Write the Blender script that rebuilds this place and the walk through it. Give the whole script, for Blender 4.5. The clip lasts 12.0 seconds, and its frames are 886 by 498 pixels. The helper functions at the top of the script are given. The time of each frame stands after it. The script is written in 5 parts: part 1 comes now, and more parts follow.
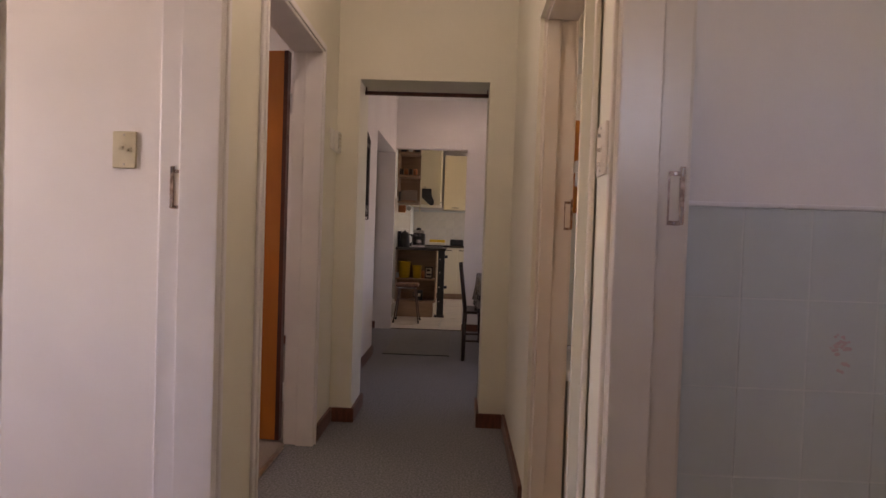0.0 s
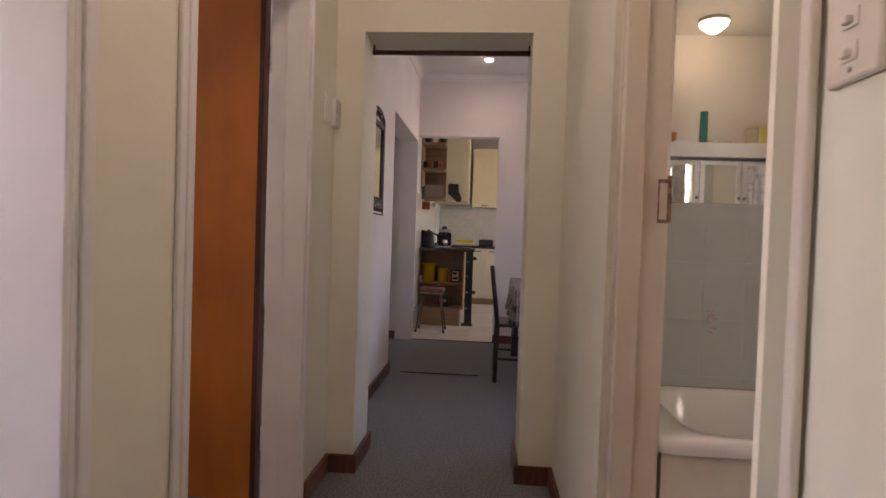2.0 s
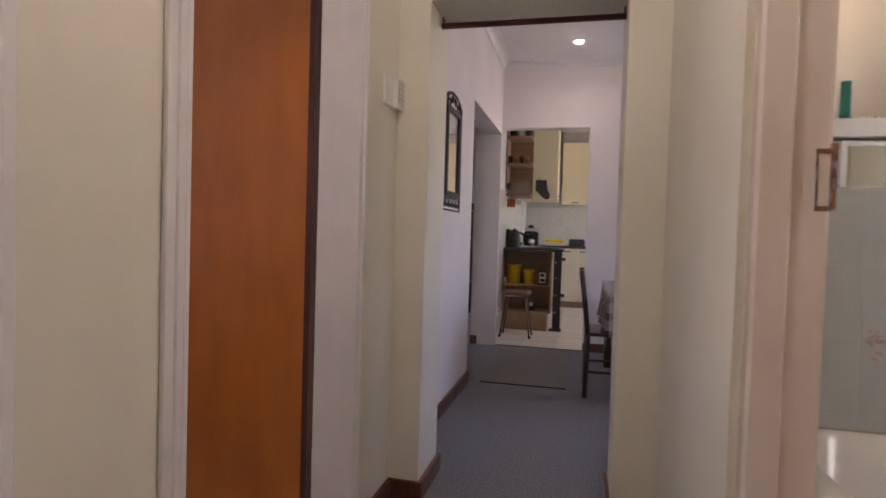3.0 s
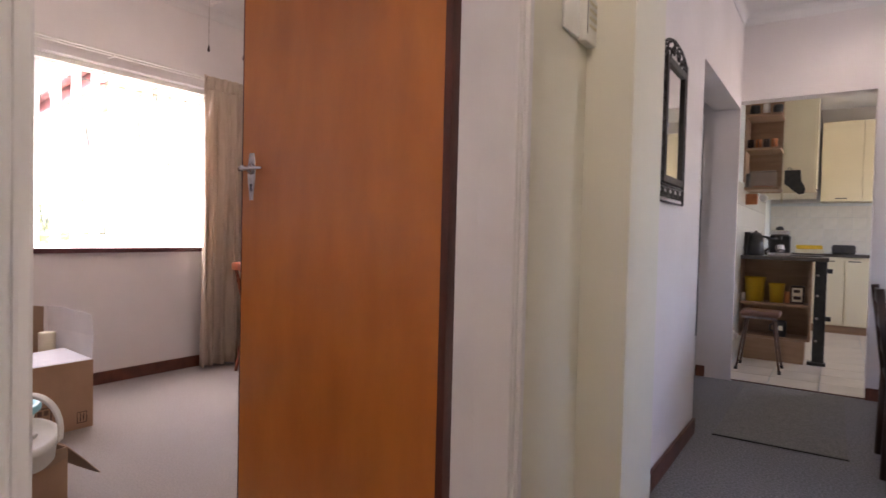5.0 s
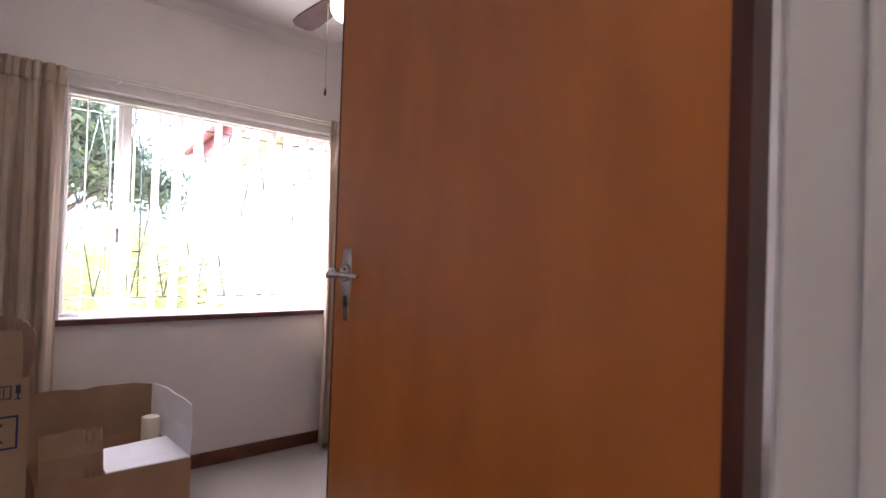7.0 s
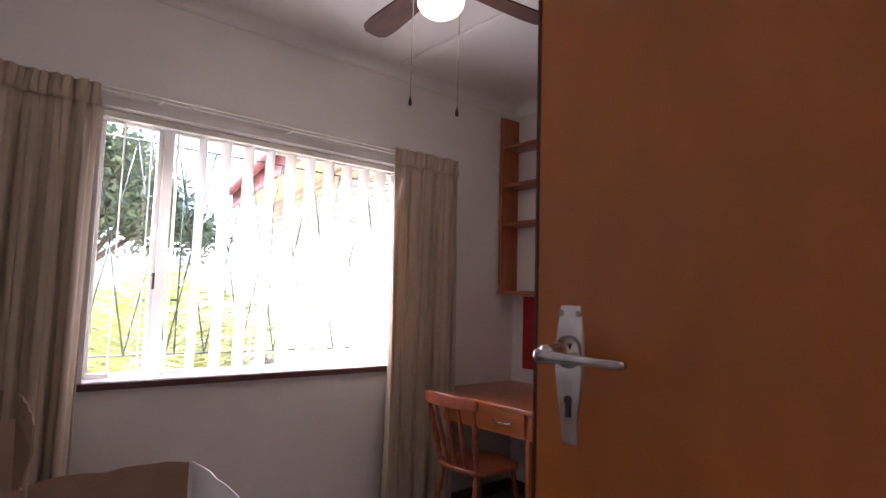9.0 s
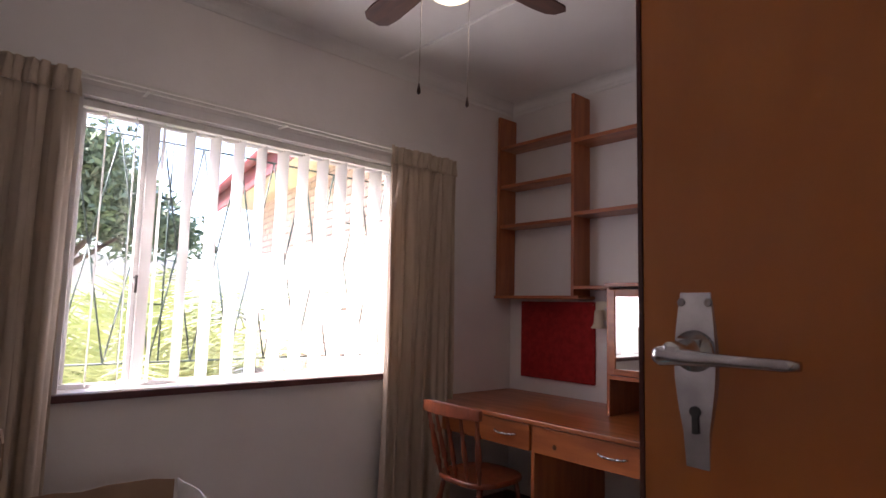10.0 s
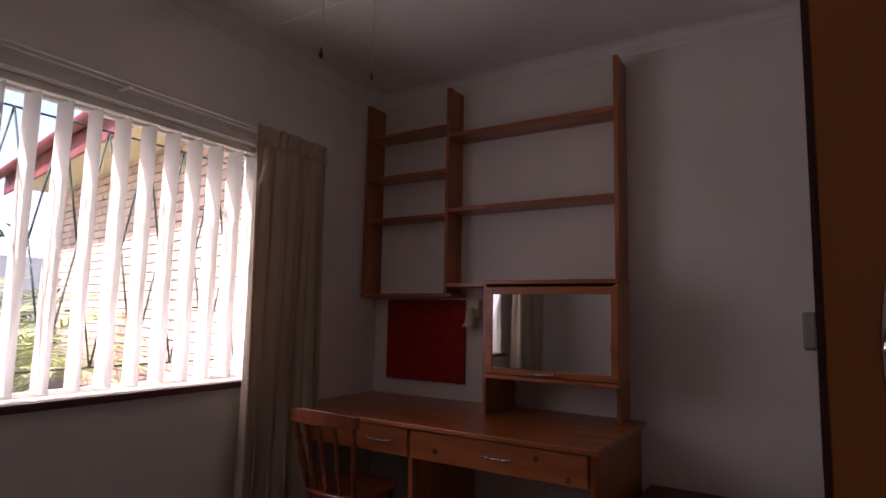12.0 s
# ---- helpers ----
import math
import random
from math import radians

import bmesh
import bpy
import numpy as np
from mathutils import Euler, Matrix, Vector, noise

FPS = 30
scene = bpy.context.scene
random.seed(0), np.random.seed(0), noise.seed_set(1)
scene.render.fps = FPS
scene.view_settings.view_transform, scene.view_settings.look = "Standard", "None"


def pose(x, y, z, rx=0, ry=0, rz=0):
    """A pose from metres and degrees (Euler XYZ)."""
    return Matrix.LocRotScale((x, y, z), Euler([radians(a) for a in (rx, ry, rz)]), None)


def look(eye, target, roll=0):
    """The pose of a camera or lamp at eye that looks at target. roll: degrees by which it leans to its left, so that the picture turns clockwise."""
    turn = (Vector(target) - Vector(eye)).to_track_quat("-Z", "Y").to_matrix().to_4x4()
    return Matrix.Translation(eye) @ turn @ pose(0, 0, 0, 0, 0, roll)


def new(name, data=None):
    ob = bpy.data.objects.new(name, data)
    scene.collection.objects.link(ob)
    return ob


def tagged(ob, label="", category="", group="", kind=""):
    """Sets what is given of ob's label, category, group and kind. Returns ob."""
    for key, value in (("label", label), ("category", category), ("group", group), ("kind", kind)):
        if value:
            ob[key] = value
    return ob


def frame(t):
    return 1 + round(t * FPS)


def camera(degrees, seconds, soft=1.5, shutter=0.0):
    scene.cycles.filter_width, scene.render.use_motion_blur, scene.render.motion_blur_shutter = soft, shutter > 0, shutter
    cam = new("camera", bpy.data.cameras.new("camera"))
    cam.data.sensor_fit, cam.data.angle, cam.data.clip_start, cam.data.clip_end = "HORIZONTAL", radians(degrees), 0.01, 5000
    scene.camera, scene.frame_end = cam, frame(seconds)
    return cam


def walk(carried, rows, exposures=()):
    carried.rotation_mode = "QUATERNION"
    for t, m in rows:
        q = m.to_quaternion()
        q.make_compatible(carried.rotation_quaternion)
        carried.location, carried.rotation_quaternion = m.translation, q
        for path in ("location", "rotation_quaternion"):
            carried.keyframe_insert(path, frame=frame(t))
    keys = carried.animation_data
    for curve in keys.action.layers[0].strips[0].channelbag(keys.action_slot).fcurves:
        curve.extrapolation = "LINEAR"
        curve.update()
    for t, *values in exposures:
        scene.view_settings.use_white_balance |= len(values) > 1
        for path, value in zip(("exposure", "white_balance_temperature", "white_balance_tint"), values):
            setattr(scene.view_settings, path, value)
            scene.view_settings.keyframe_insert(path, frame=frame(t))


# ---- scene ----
cam = camera(75.0, 12.0, soft=1.5, shutter=0.3)
PATH = [
    (0, (0.009, 0.046, 1.138), (-0.053, 2.044, 1.09), 1.9),
    (0.5, (0.002, 0.272, 1.144), (-0.061, 2.27, 1.096), 1.9),
    (1, (-0.003, 0.472, 1.14), (-0.077, 2.47, 1.091), 1.9),
    (1.5, (-0.018, 0.67, 1.133), (-0.123, 2.666, 1.082), 1.9),
    (2, (-0.018, 0.833, 1.126), (-0.177, 2.826, 1.076), 1.9),
    (2.5, (-0.003, 1.024, 1.122), (-0.278, 3.004, 1.068), 1.7),
    (3, (0.004, 1.195, 1.116), (-0.462, 3.139, 1.057), 1.7),
    (5, (-0.173, 1.937, 1.089), (-1.293, 3.594, 1.035), 1.4),
    (5.5, (-0.252, 2.058, 1.111), (-1.511, 3.611, 1.054), 1.4),
    (6, (-0.43, 2.222, 1.233), (-1.761, 3.714, 1.186), 1.5),
    (6.5, (-0.57, 2.329, 1.303), (-1.975, 3.752, 1.29), 1.8),
    (7, (-0.716, 2.47, 1.322), (-2.187, 3.824, 1.354), 1.9),
    (7.5, (-0.903, 2.569, 1.343), (-2.408, 3.884, 1.415), 2.1),
    (9.5, (-1.44, 2.627, 1.332), (-2.967, 3.903, 1.53), 1.4),
    (10, (-1.517, 2.636, 1.316), (-3.009, 3.953, 1.521), 1.5),
    (10.5, (-1.596, 2.63, 1.312), (-3.021, 4.017, 1.523), 1.5),
    (11, (-1.70, 2.628, 1.307), (-3.004, 4.138, 1.523), 1.4),
    (11.5, (-1.772, 2.628, 1.305), (-2.950, 4.252, 1.525), 1.3),
    (12, (-1.824, 2.631, 1.297), (-2.889, 4.338, 1.521), 1.2),
]
walk(cam, [(t, look(eye, target, roll)) for t, eye, target, roll in PATH],
     [(0, 3.2, 7800, 38), (1, 3.4, 7800, 38), (2, 3.55, 7200, 36), (3, 3.8, 6600, 34), (5, 4.1, 6500, 31), (5.5, 4.0, 6350, 30), (6.5, 3.65, 6150, 29), (7.5, 3.5, 6100, 29), (9.5, 2.9, 6250, 29), (10.5, 2.45, 6350, 30), (12, 1.5, 6600, 35)])

# world, sun, lamps
H = 2.80
world = bpy.data.worlds.new("world")
scene.world = world
world.use_nodes = True
wn = world.node_tree
sky = wn.nodes.new("ShaderNodeTexSky")
sky.sky_type, sky.sun_disc = "NISHITA", False
sky.sun_elevation, sky.sun_rotation = radians(50), radians(203)
wn.links.new(sky.outputs[0], wn.nodes["Background"].inputs[0])
wn.nodes["Background"].inputs[1].default_value = 0.15
sun = new("sun", bpy.data.lights.new("sun", "SUN"))
sun.data.energy, sun.data.angle, sun.data.color = 5.0, radians(0.5), (1.0, 0.95, 0.86)
sun.matrix_world = look((0, 0, 10), Vector((0, 0, 10)) - Vector((-0.25, -0.60, 0.76)))


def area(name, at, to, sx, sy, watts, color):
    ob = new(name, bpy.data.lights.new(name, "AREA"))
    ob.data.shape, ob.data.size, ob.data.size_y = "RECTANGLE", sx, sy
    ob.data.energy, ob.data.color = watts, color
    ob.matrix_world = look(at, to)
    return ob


DAY = (0.93, 0.94, 1.0)
area("window_light_bedroom", (-4.262, 3.87, 1.56), (-3.5, 3.87, 1.4), 1.5, 1.1, 1.6, DAY)
# front room, dining, kitchen: lamps added in assumed windows out of view
area("unseen_window_fill_front_room", (-4.0, 0.3, 1.6), (-3, 0.3, 1.4), 1.5, 1.2, 2.5, (1.0, 0.90, 0.77))
area("unseen_window_fill_dining", (3.4, 5.3, 1.5), (2, 5.3, 1.2), 2.0, 1.3, 0.62, (1.0, 0.92, 0.88))
area("unseen_window_fill_kitchen", (2.4, 9.0, 1.6), (1, 9.0, 1.2), 1.6, 1.1, 1.7, (1.0, 0.93, 0.76))
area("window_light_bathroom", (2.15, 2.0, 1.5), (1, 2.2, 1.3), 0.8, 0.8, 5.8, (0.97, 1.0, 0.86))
# weak lamp added by an assumed, unseen toilet window
area("unseen_window_fill_toilet", (0.80, -0.33, 1.8), (0.80, 0.6, 1.2), 0.4, 0.5, 0.07, (1.0, 0.84, 0.70))


def bulb(name, at, watts, radius, color=(1.0, 0.85, 0.62)):
    ob = new(name, bpy.data.lights.new(name, "POINT"))
    ob.data.energy, ob.data.shadow_soft_size, ob.data.color = watts, radius, color
    ob.location = at
    return ob


down = new("downlight_glow", bpy.data.lights.new("downlight_glow", "SPOT"))
down.data.energy, down.data.color, down.data.shadow_soft_size = 0.55, (1.0, 0.88, 0.68), 0.03
down.data.spot_size, down.data.spot_blend = radians(160), 0.7
down.location = (-0.08, 6.35, H - 0.03)
bulb("bathroom_lamp_glow", (1.23, 1.78, 2.385), 0.18, 0.05, (1.0, 0.90, 0.58))
bulb("fan_lamp_glow", (-2.93, 3.89, 2.41), 0.50, 0.06, (1.0, 0.80, 0.55))
# added fill without a visible source, brightens the corridor
bulb("corridor_fill_light", (-0.22, 2.0, H - 0.20), 0.9, 0.08, (1.0, 0.94, 0.80))


# materials
def material(name, color, rough=0.6, color2=None, scale=8.0, stretch=(1, 1, 1), bump=0.0, bump_scale=60.0,
             metal=0.0, detail=6.0, emit=None, strength=0.0, coat=0.0, contrast=(0.35, 0.65), rough2=None, random_tint=0.0,
             transmission=0.0, alpha=1.0):
    m = bpy.data.materials.new(name)
    m.use_nodes = True
    n, l = m.node_tree.nodes, m.node_tree.links
    p = n["Principled BSDF"]
    p.inputs["Base Color"].default_value = (*color, 1)
    p.inputs["Roughness"].default_value = rough
    p.inputs["Metallic"].default_value = metal
    p.inputs["Coat Weight"].default_value = coat
    p.inputs["Coat Roughness"].default_value = 0.15
    p.inputs["Transmission Weight"].default_value = transmission
    p.inputs["Alpha"].default_value = alpha
    if emit:
        p.inputs["Emission Color"].default_value = (*emit, 1)
        p.inputs["Emission Strength"].default_value = strength
    tc = n.new("ShaderNodeTexCoord")
    mp = n.new("ShaderNodeMapping")
    mp.inputs["Scale"].default_value = stretch
    l.new(tc.outputs["Object"], mp.inputs[0])
    if color2:
        noise_node = n.new("ShaderNodeTexNoise")
        noise_node.inputs["Scale"].default_value = scale
        noise_node.inputs["Detail"].default_value = detail
        l.new(mp.outputs[0], noise_node.inputs["Vector"])
        ramp = n.new("ShaderNodeMapRange")
        ramp.inputs[1].default_value, ramp.inputs[2].default_value = contrast
        l.new(noise_node.outputs[0], ramp.inputs[0])
        mix = n.new("ShaderNodeMix")
        mix.data_type = "RGBA"
        mix.inputs[6].default_value, mix.inputs[7].default_value = (*color, 1), (*color2, 1)
        l.new(ramp.outputs[0], mix.inputs[0])
        out = mix.outputs[2]
        if random_tint:
            info = n.new("ShaderNodeObjectInfo")
            hsv = n.new("ShaderNodeHueSaturation")
            vr = n.new("ShaderNodeMapRange")
            vr.inputs[3].default_value, vr.inputs[4].default_value = 1 - random_tint, 1 + random_tint
            l.new(info.outputs["Random"], vr.inputs[0])
            l.new(vr.outputs[0], hsv.inputs["Value"])
            l.new(out, hsv.inputs["Color"])
            out = hsv.outputs[0]
        l.new(out, p.inputs["Base Color"])
        if rough2 is not None:
            rr = n.new("ShaderNodeMapRange")
            rr.inputs[3].default_value, rr.inputs[4].default_value = rough, rough2
            l.new(noise_node.outputs[0], rr.inputs[0])
            l.new(rr.outputs[0], p.inputs["Roughness"])
    if bump:
        bn = n.new("ShaderNodeTexNoise")
        bn.inputs["Scale"].default_value = bump_scale
        bn.inputs["Detail"].default_value = 4
        l.new(mp.outputs[0], bn.inputs["Vector"])
        b = n.new("ShaderNodeBump")
        b.inputs["Strength"].default_value = bump
        b.inputs["Distance"].default_value = 0.01
        l.new(bn.outputs[0], b.inputs["Height"])
        l.new(b.outputs[0], p.inputs["Normal"])
    return m


M_PAINT = material("cream_wall_paint", (0.77, 0.745, 0.635), 0.5, (0.73, 0.705, 0.595), 2.2, bump=0.12, bump_scale=25, rough2=0.62)
M_PAINT_WHITE = material("white_wall_paint", (0.79, 0.757, 0.737), 0.6, (0.73, 0.697, 0.677), 2.0, bump=0.12, bump_scale=25)
M_PAINT_LILAC = material("off_white_dining_paint", (0.79, 0.745, 0.73), 0.6, (0.74, 0.695, 0.675), 2.0, bump=0.12, bump_scale=25)
M_CEIL = material("ceiling_paint", (0.78, 0.77, 0.75), 0.8, (0.72, 0.71, 0.69), 1.5, bump=0.08, bump_scale=30)
M_FRAME = material("cream_gloss_frame_paint", (0.72, 0.66, 0.58), 0.28, (0.68, 0.61, 0.53), 5, bump=0.06, bump_scale=40)
M_FRAME_WHITE = material("white_gloss_frame_paint", (0.78, 0.76, 0.76), 0.3, (0.73, 0.71, 0.71), 5, bump=0.06, bump_scale=40)
M_CARPET = material("blue_grey_carpet", (0.33, 0.33, 0.345), 0.95, (0.17, 0.172, 0.182), 100, bump=0.9, bump_scale=260, detail=3)
M_CARPET_BEIGE = material("beige_carpet", (0.36, 0.32, 0.285), 0.95, (0.30, 0.265, 0.235), 120, bump=0.7, bump_scale=260, detail=3)
M_SKIRT = material("red_brown_skirting_varnish", (0.17, 0.055, 0.03), 0.35, (0.09, 0.03, 0.018), 9, (6, 1, 1), bump=0.1)
M_DOOR = material("orange_veneer", (0.57, 0.185, 0.024), 0.33, (0.45, 0.132, 0.014), 3.2, (2.6, 2.6, 0.9), bump=0.05, bump_scale=60, coat=0.3, rough2=0.42, detail=9.0, contrast=(0.3, 0.72))
M_DOOR_EDGE = material("dark_varnished_edge", (0.10, 0.022, 0.012), 0.4, (0.055, 0.014, 0.008), 6, (4, 4, 0.6), bump=0.1)
M_PINE = material("varnished_orange_pine", (0.43, 0.125, 0.030), 0.32, (0.29, 0.075, 0.017), 3.5, (0.7, 6, 6), bump=0.06, coat=0.45, rough2=0.45)
M_CHAIR = material("stained_chair_wood", (0.26, 0.058, 0.018), 0.34, (0.16, 0.034, 0.011), 3.5, (6, 6, 0.7), bump=0.06, coat=0.45, rough2=0.45)
M_PINE_V = material("varnished_pine_upright", (0.43, 0.125, 0.030), 0.35, (0.29, 0.075, 0.017), 3.5, (6, 6, 0.7), bump=0.06, coat=0.45, rough2=0.45)
M_CHROME = material("worn_chrome", (0.66, 0.65, 0.66), 0.12, (0.48, 0.46, 0.46), 30, metal=1.0, rough2=0.30)
M_STEEL = material("dull_steel", (0.55, 0.53, 0.5), 0.35, (0.4, 0.36, 0.32), 40, metal=1.0)
M_BLACK = material("black_plastic", (0.015, 0.015, 0.016), 0.35, (0.03, 0.03, 0.03), 20)
M_IRON = material("black_wrought_iron", (0.02, 0.018, 0.016), 0.5, (0.045, 0.035, 0.03), 40, bump=0.3)
M_MIRROR = material("mirror_silver", (0.88, 0.9, 0.89), 0.02, metal=1.0)
M_WHITE = material("white_plastic", (0.78, 0.77, 0.72), 0.4, (0.72, 0.70, 0.65), 12)
M_IVORY = material("aged_ivory_plastic", (0.62, 0.56, 0.40), 0.35, (0.55, 0.49, 0.34), 12)
M_ENAMEL = material("white_enamel", (0.85, 0.85, 0.84), 0.12, (0.82, 0.82, 0.80), 3, coat=0.5)
M_TILE = material("pale_green_glazed_tile", (0.53, 0.585, 0.58), 0.14, (0.51, 0.565, 0.56), 9, random_tint=0.012)
M_TILE_BACK = material("tile_grout", (0.57, 0.61, 0.60), 0.8, (0.52, 0.56, 0.55), 20)
M_TILE_CREAM = material("cream_glazed_tile", (0.72, 0.70, 0.62), 0.2, (0.66, 0.64, 0.56), 9, random_tint=0.03)
M_TILE_FLOOR = material("beige_floor_tile", (0.66, 0.60, 0.50), 0.3, (0.58, 0.52, 0.42), 5, random_tint=0.05)
M_CURTAIN = material("beige_curtain_cloth", (0.60, 0.495, 0.385), 0.9, (0.52, 0.425, 0.325), 40, (1, 1, 0.15), bump=0.15, bump_scale=300)


def let_light_through(m, share, color):
    """Cloth that glows where light falls on its other side."""
    n, l = m.node_tree.nodes, m.node_tree.links
    tr = n.new("ShaderNodeBsdfTranslucent")
    tr.inputs[0].default_value = (*color, 1)
    mx = n.new("ShaderNodeMixShader")
    mx.inputs[0].default_value = share
    l.new(n["Principled BSDF"].outputs[0], mx.inputs[1])
    l.new(tr.outputs[0], mx.inputs[2])
    l.new(mx.outputs[0], n["Material Output"].inputs[0])


let_light_through(M_CURTAIN, 0.22, (0.62, 0.5, 0.38))
M_RED = material("red_felt_board", (0.42, 0.02, 0.018), 0.95, (0.30, 0.012, 0.012), 30, bump=0.3, bump_scale=300)
M_CARD = material("brown_cardboard", (0.40, 0.245, 0.145), 0.85, (0.34, 0.205, 0.118), 6, bump=0.08, bump_scale=120)
M_CARD_IN = material("grey_brown_cardboard_inside", (0.34, 0.225, 0.145), 0.9, (0.29, 0.19, 0.12), 6, bump=0.08)
M_CARD_WHITE = material("white_cardboard", (0.75, 0.74, 0.74), 0.7, (0.68, 0.67, 0.67), 6, bump=0.05)


# building helpers
def box(bm, x0, x1, y0, y1, z0, z1):
    vs = [bm.verts.new((x, y, z)) for x in (x0, x1) for y in (y0, y1) for z in (z0, z1)]
    for f in ((0, 1, 3, 2), (4, 6, 7, 5), (0, 4, 5, 1), (2, 3, 7, 6), (0, 2, 6, 4), (1, 5, 7, 3)):
        bm.faces.new([vs[i] for i in f])
    return vs


def turned(bm, profile, segments=20, at=(0, 0, 0), axis="z", caps=True):
    """A turned solid from rows of radius and height."""
    rings = []
    for r, h in profile:
        ring = []
        for i in range(segments):
            a = 2 * math.pi * i / segments
            c, s_ = r * math.cos(a), r * math.sin(a)
            v = {"z": (c, s_, h), "y": (c, h, s_), "x": (h, c, s_)}[axis]
            ring.append(bm.verts.new((v[0] + at[0], v[1] + at[1], v[2] + at[2])))
        rings.append(ring)
    for a, b in zip(rings, rings[1:]):
        for i in range(segments):
            f = bm.faces.new((a[i], a[(i + 1) % segments], b[(i + 1) % segments], b[i]))
            f.smooth = True
    if caps:
        bm.faces.new(rings[0])
        bm.faces.new(rings[-1])


def rod(bm, a, b, r=0.005, segments=8, r2=None):
    a, b = Vector(a), Vector(b)
    q = (b - a).to_track_quat("Z", "Y").to_matrix().to_4x4()
    m = Matrix.Translation(a) @ q
    rings = []
    for h, rr in ((0, r), ((b - a).length, r2 or r)):
        rings.append([bm.verts.new(m @ Vector((rr * math.cos(2 * math.pi * i / segments), rr * math.sin(2 * math.pi * i / segments), h))) for i in range(segments)])
    for i in range(segments):
        bm.faces.new((rings[0][i], rings[0][(i + 1) % segments], rings[1][(i + 1) % segments], rings[1][i])).smooth = True
    bm.faces.new(rings[0][::-1])
    bm.faces.new(rings[1])


def tube(bm, pts, r=0.005, segments=8):
    for a, b in zip(pts, pts[1:]):
        rod(bm, a, b, r, segments)


def part(name, bm, mat, parent=None, label="", bevel=0.0):
    bmesh.ops.recalc_face_normals(bm, faces=bm.faces)
    me = bpy.data.meshes.new(name)
    bm.to_mesh(me)
    bm.free()
    ob = new(name, me)
    me.materials.append(mat)
    if parent:
        ob.parent = parent
    if bevel:
        md = ob.modifiers.new("bevel", "BEVEL")
        md.width, md.segments, md.limit_method = bevel, 2, "ANGLE"
    return tagged(ob, label)


def boxes(name, mat, cells, parent=None, label="", bevel=0.0):
    bm = bmesh.new()
    for c in cells:
        box(bm, *c)
    return part(name, bm, mat, parent, label, bevel)


def thing(name, at, label, category, group="", turn=0):
    ob = new(name)
    ob.matrix_world = pose(*at, 0, 0, turn)
    return tagged(ob, label, category, group)


def structure(ob):
    return tagged(ob, kind="structure")


def wall(name, mat, x0, x1, y0, y1, holes=(), z0=0.0, z1=H):
    """A wall with holes (a0, a1, z0, z1) along its longer side."""
    along_y = (y1 - y0) > (x1 - x0)
    a0, a1 = (y0, y1) if along_y else (x0, x1)
    cuts = sorted({a0, a1, *[h[0] for h in holes], *[h[1] for h in holes]})
    cells = []
    for p, q in zip(cuts, cuts[1:]):
        inside = [h for h in holes if h[0] <= p + 1e-6 and h[1] >= q - 1e-6]
        spans = [(z0, z1)]
        if inside:
            h = inside[0]
            spans = [(z0, h[2]), (h[3], z1)]
        for u, v in spans:
            if v - u > 0.001:
                cells.append((x0, x1, p, q, u, v) if along_y else (p, q, y0, y1, u, v))
    return structure(boxes(name, mat, cells))


# shell
wall("wall_corridor_west", M_PAINT, -0.885, -0.722, -1.6, 2.106, [(0.90, 1.76, 0, 2.04)])
wall("wall_corridor_west", M_PAINT, -0.885, -0.75, 2.106, 3.47, [(2.107, 3.075, 0, 2.085)])
wall("wall_corridor_east", M_PAINT, 0.345, 0.48, -1.6, 1.525, [(0.40, 1.32, 0, 2.04)])
wall("wall_corridor_east", M_PAINT, 0.302, 0.44, 1.525, 3.47, [(1.54, 2.44, 0, 2.04)])
wall("wall_corridor_end", M_PAINT, -0.98, 0.48, 3.47, 3.78, [(-0.62, 0.148, 0, 2.045)])
wall("wall_corridor_back", M_PAINT, -0.98, 0.48, -1.75, -1.6)
wall("wall_dining_west", M_PAINT_LILAC, -0.99, -0.80, 3.78, 6.92, [(5.42, 6.90, 0, 2.10)])
wall("wall_kitchen_divide", M_PAINT_LILAC, -1.06, 3.3, 6.92, 7.06, [(-0.899, 0.045, 0, 2.16)])
wall("wall_dining_south", M_PAINT_LILAC, 0.48, 3.3, 3.60, 3.78)
wall("wall_dining_east", M_PAINT_LILAC, 3.3, 3.5, 3.60, 7.06, [(4.6, 6.0, 1.0, 2.0)])
wall("wall_bedroom_west", M_PAINT_WHITE, -4.46, -4.30, 1.97, 5.75, [(3.05, 4.74, 0.935, 2.17)])
wall("wall_bedroom_north", M_PAINT_WHITE, -4.46, -0.99, 5.75, 5.95)
wall("wall_bedroom_south", M_PAINT_WHITE, -4.46, -0.885, 1.82, 1.97)
wall("wall_bedroom_east", M_PAINT_WHITE, -1.02, -0.99, 3.47, 5.75)
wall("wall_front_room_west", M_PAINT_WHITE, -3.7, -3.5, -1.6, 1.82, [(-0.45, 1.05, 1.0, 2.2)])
wall("wall_front_room_south", M_PAINT_WHITE, -3.7, -0.885, -1.75, -1.6)
wall("wall_bathroom_north", M_PAINT, 0.44, 2.05, 3.05, 3.2)
wall("wall_bathroom_east", M_PAINT, 1.84, 2.05, 1.36, 3.05, [(1.62, 2.40, 1.1, 1.88)])
structure(boxes("ceiling_bathroom", M_CEIL, [(0.44, 1.92, 1.50, 3.05, 2.42, 2.44)]))
wall("wall_toilet_north", M_PAINT_WHITE, 0.48, 1.92, 1.36, 1.50)
wall("wall_toilet_east", M_PAINT_WHITE, 1.60, 1.70, -0.35, 1.36)
wall("wall_toilet_south", M_PAINT_WHITE, 0.48, 1.70, -0.5, -0.35, [(0.6, 1.0, 1.55, 2.05)])
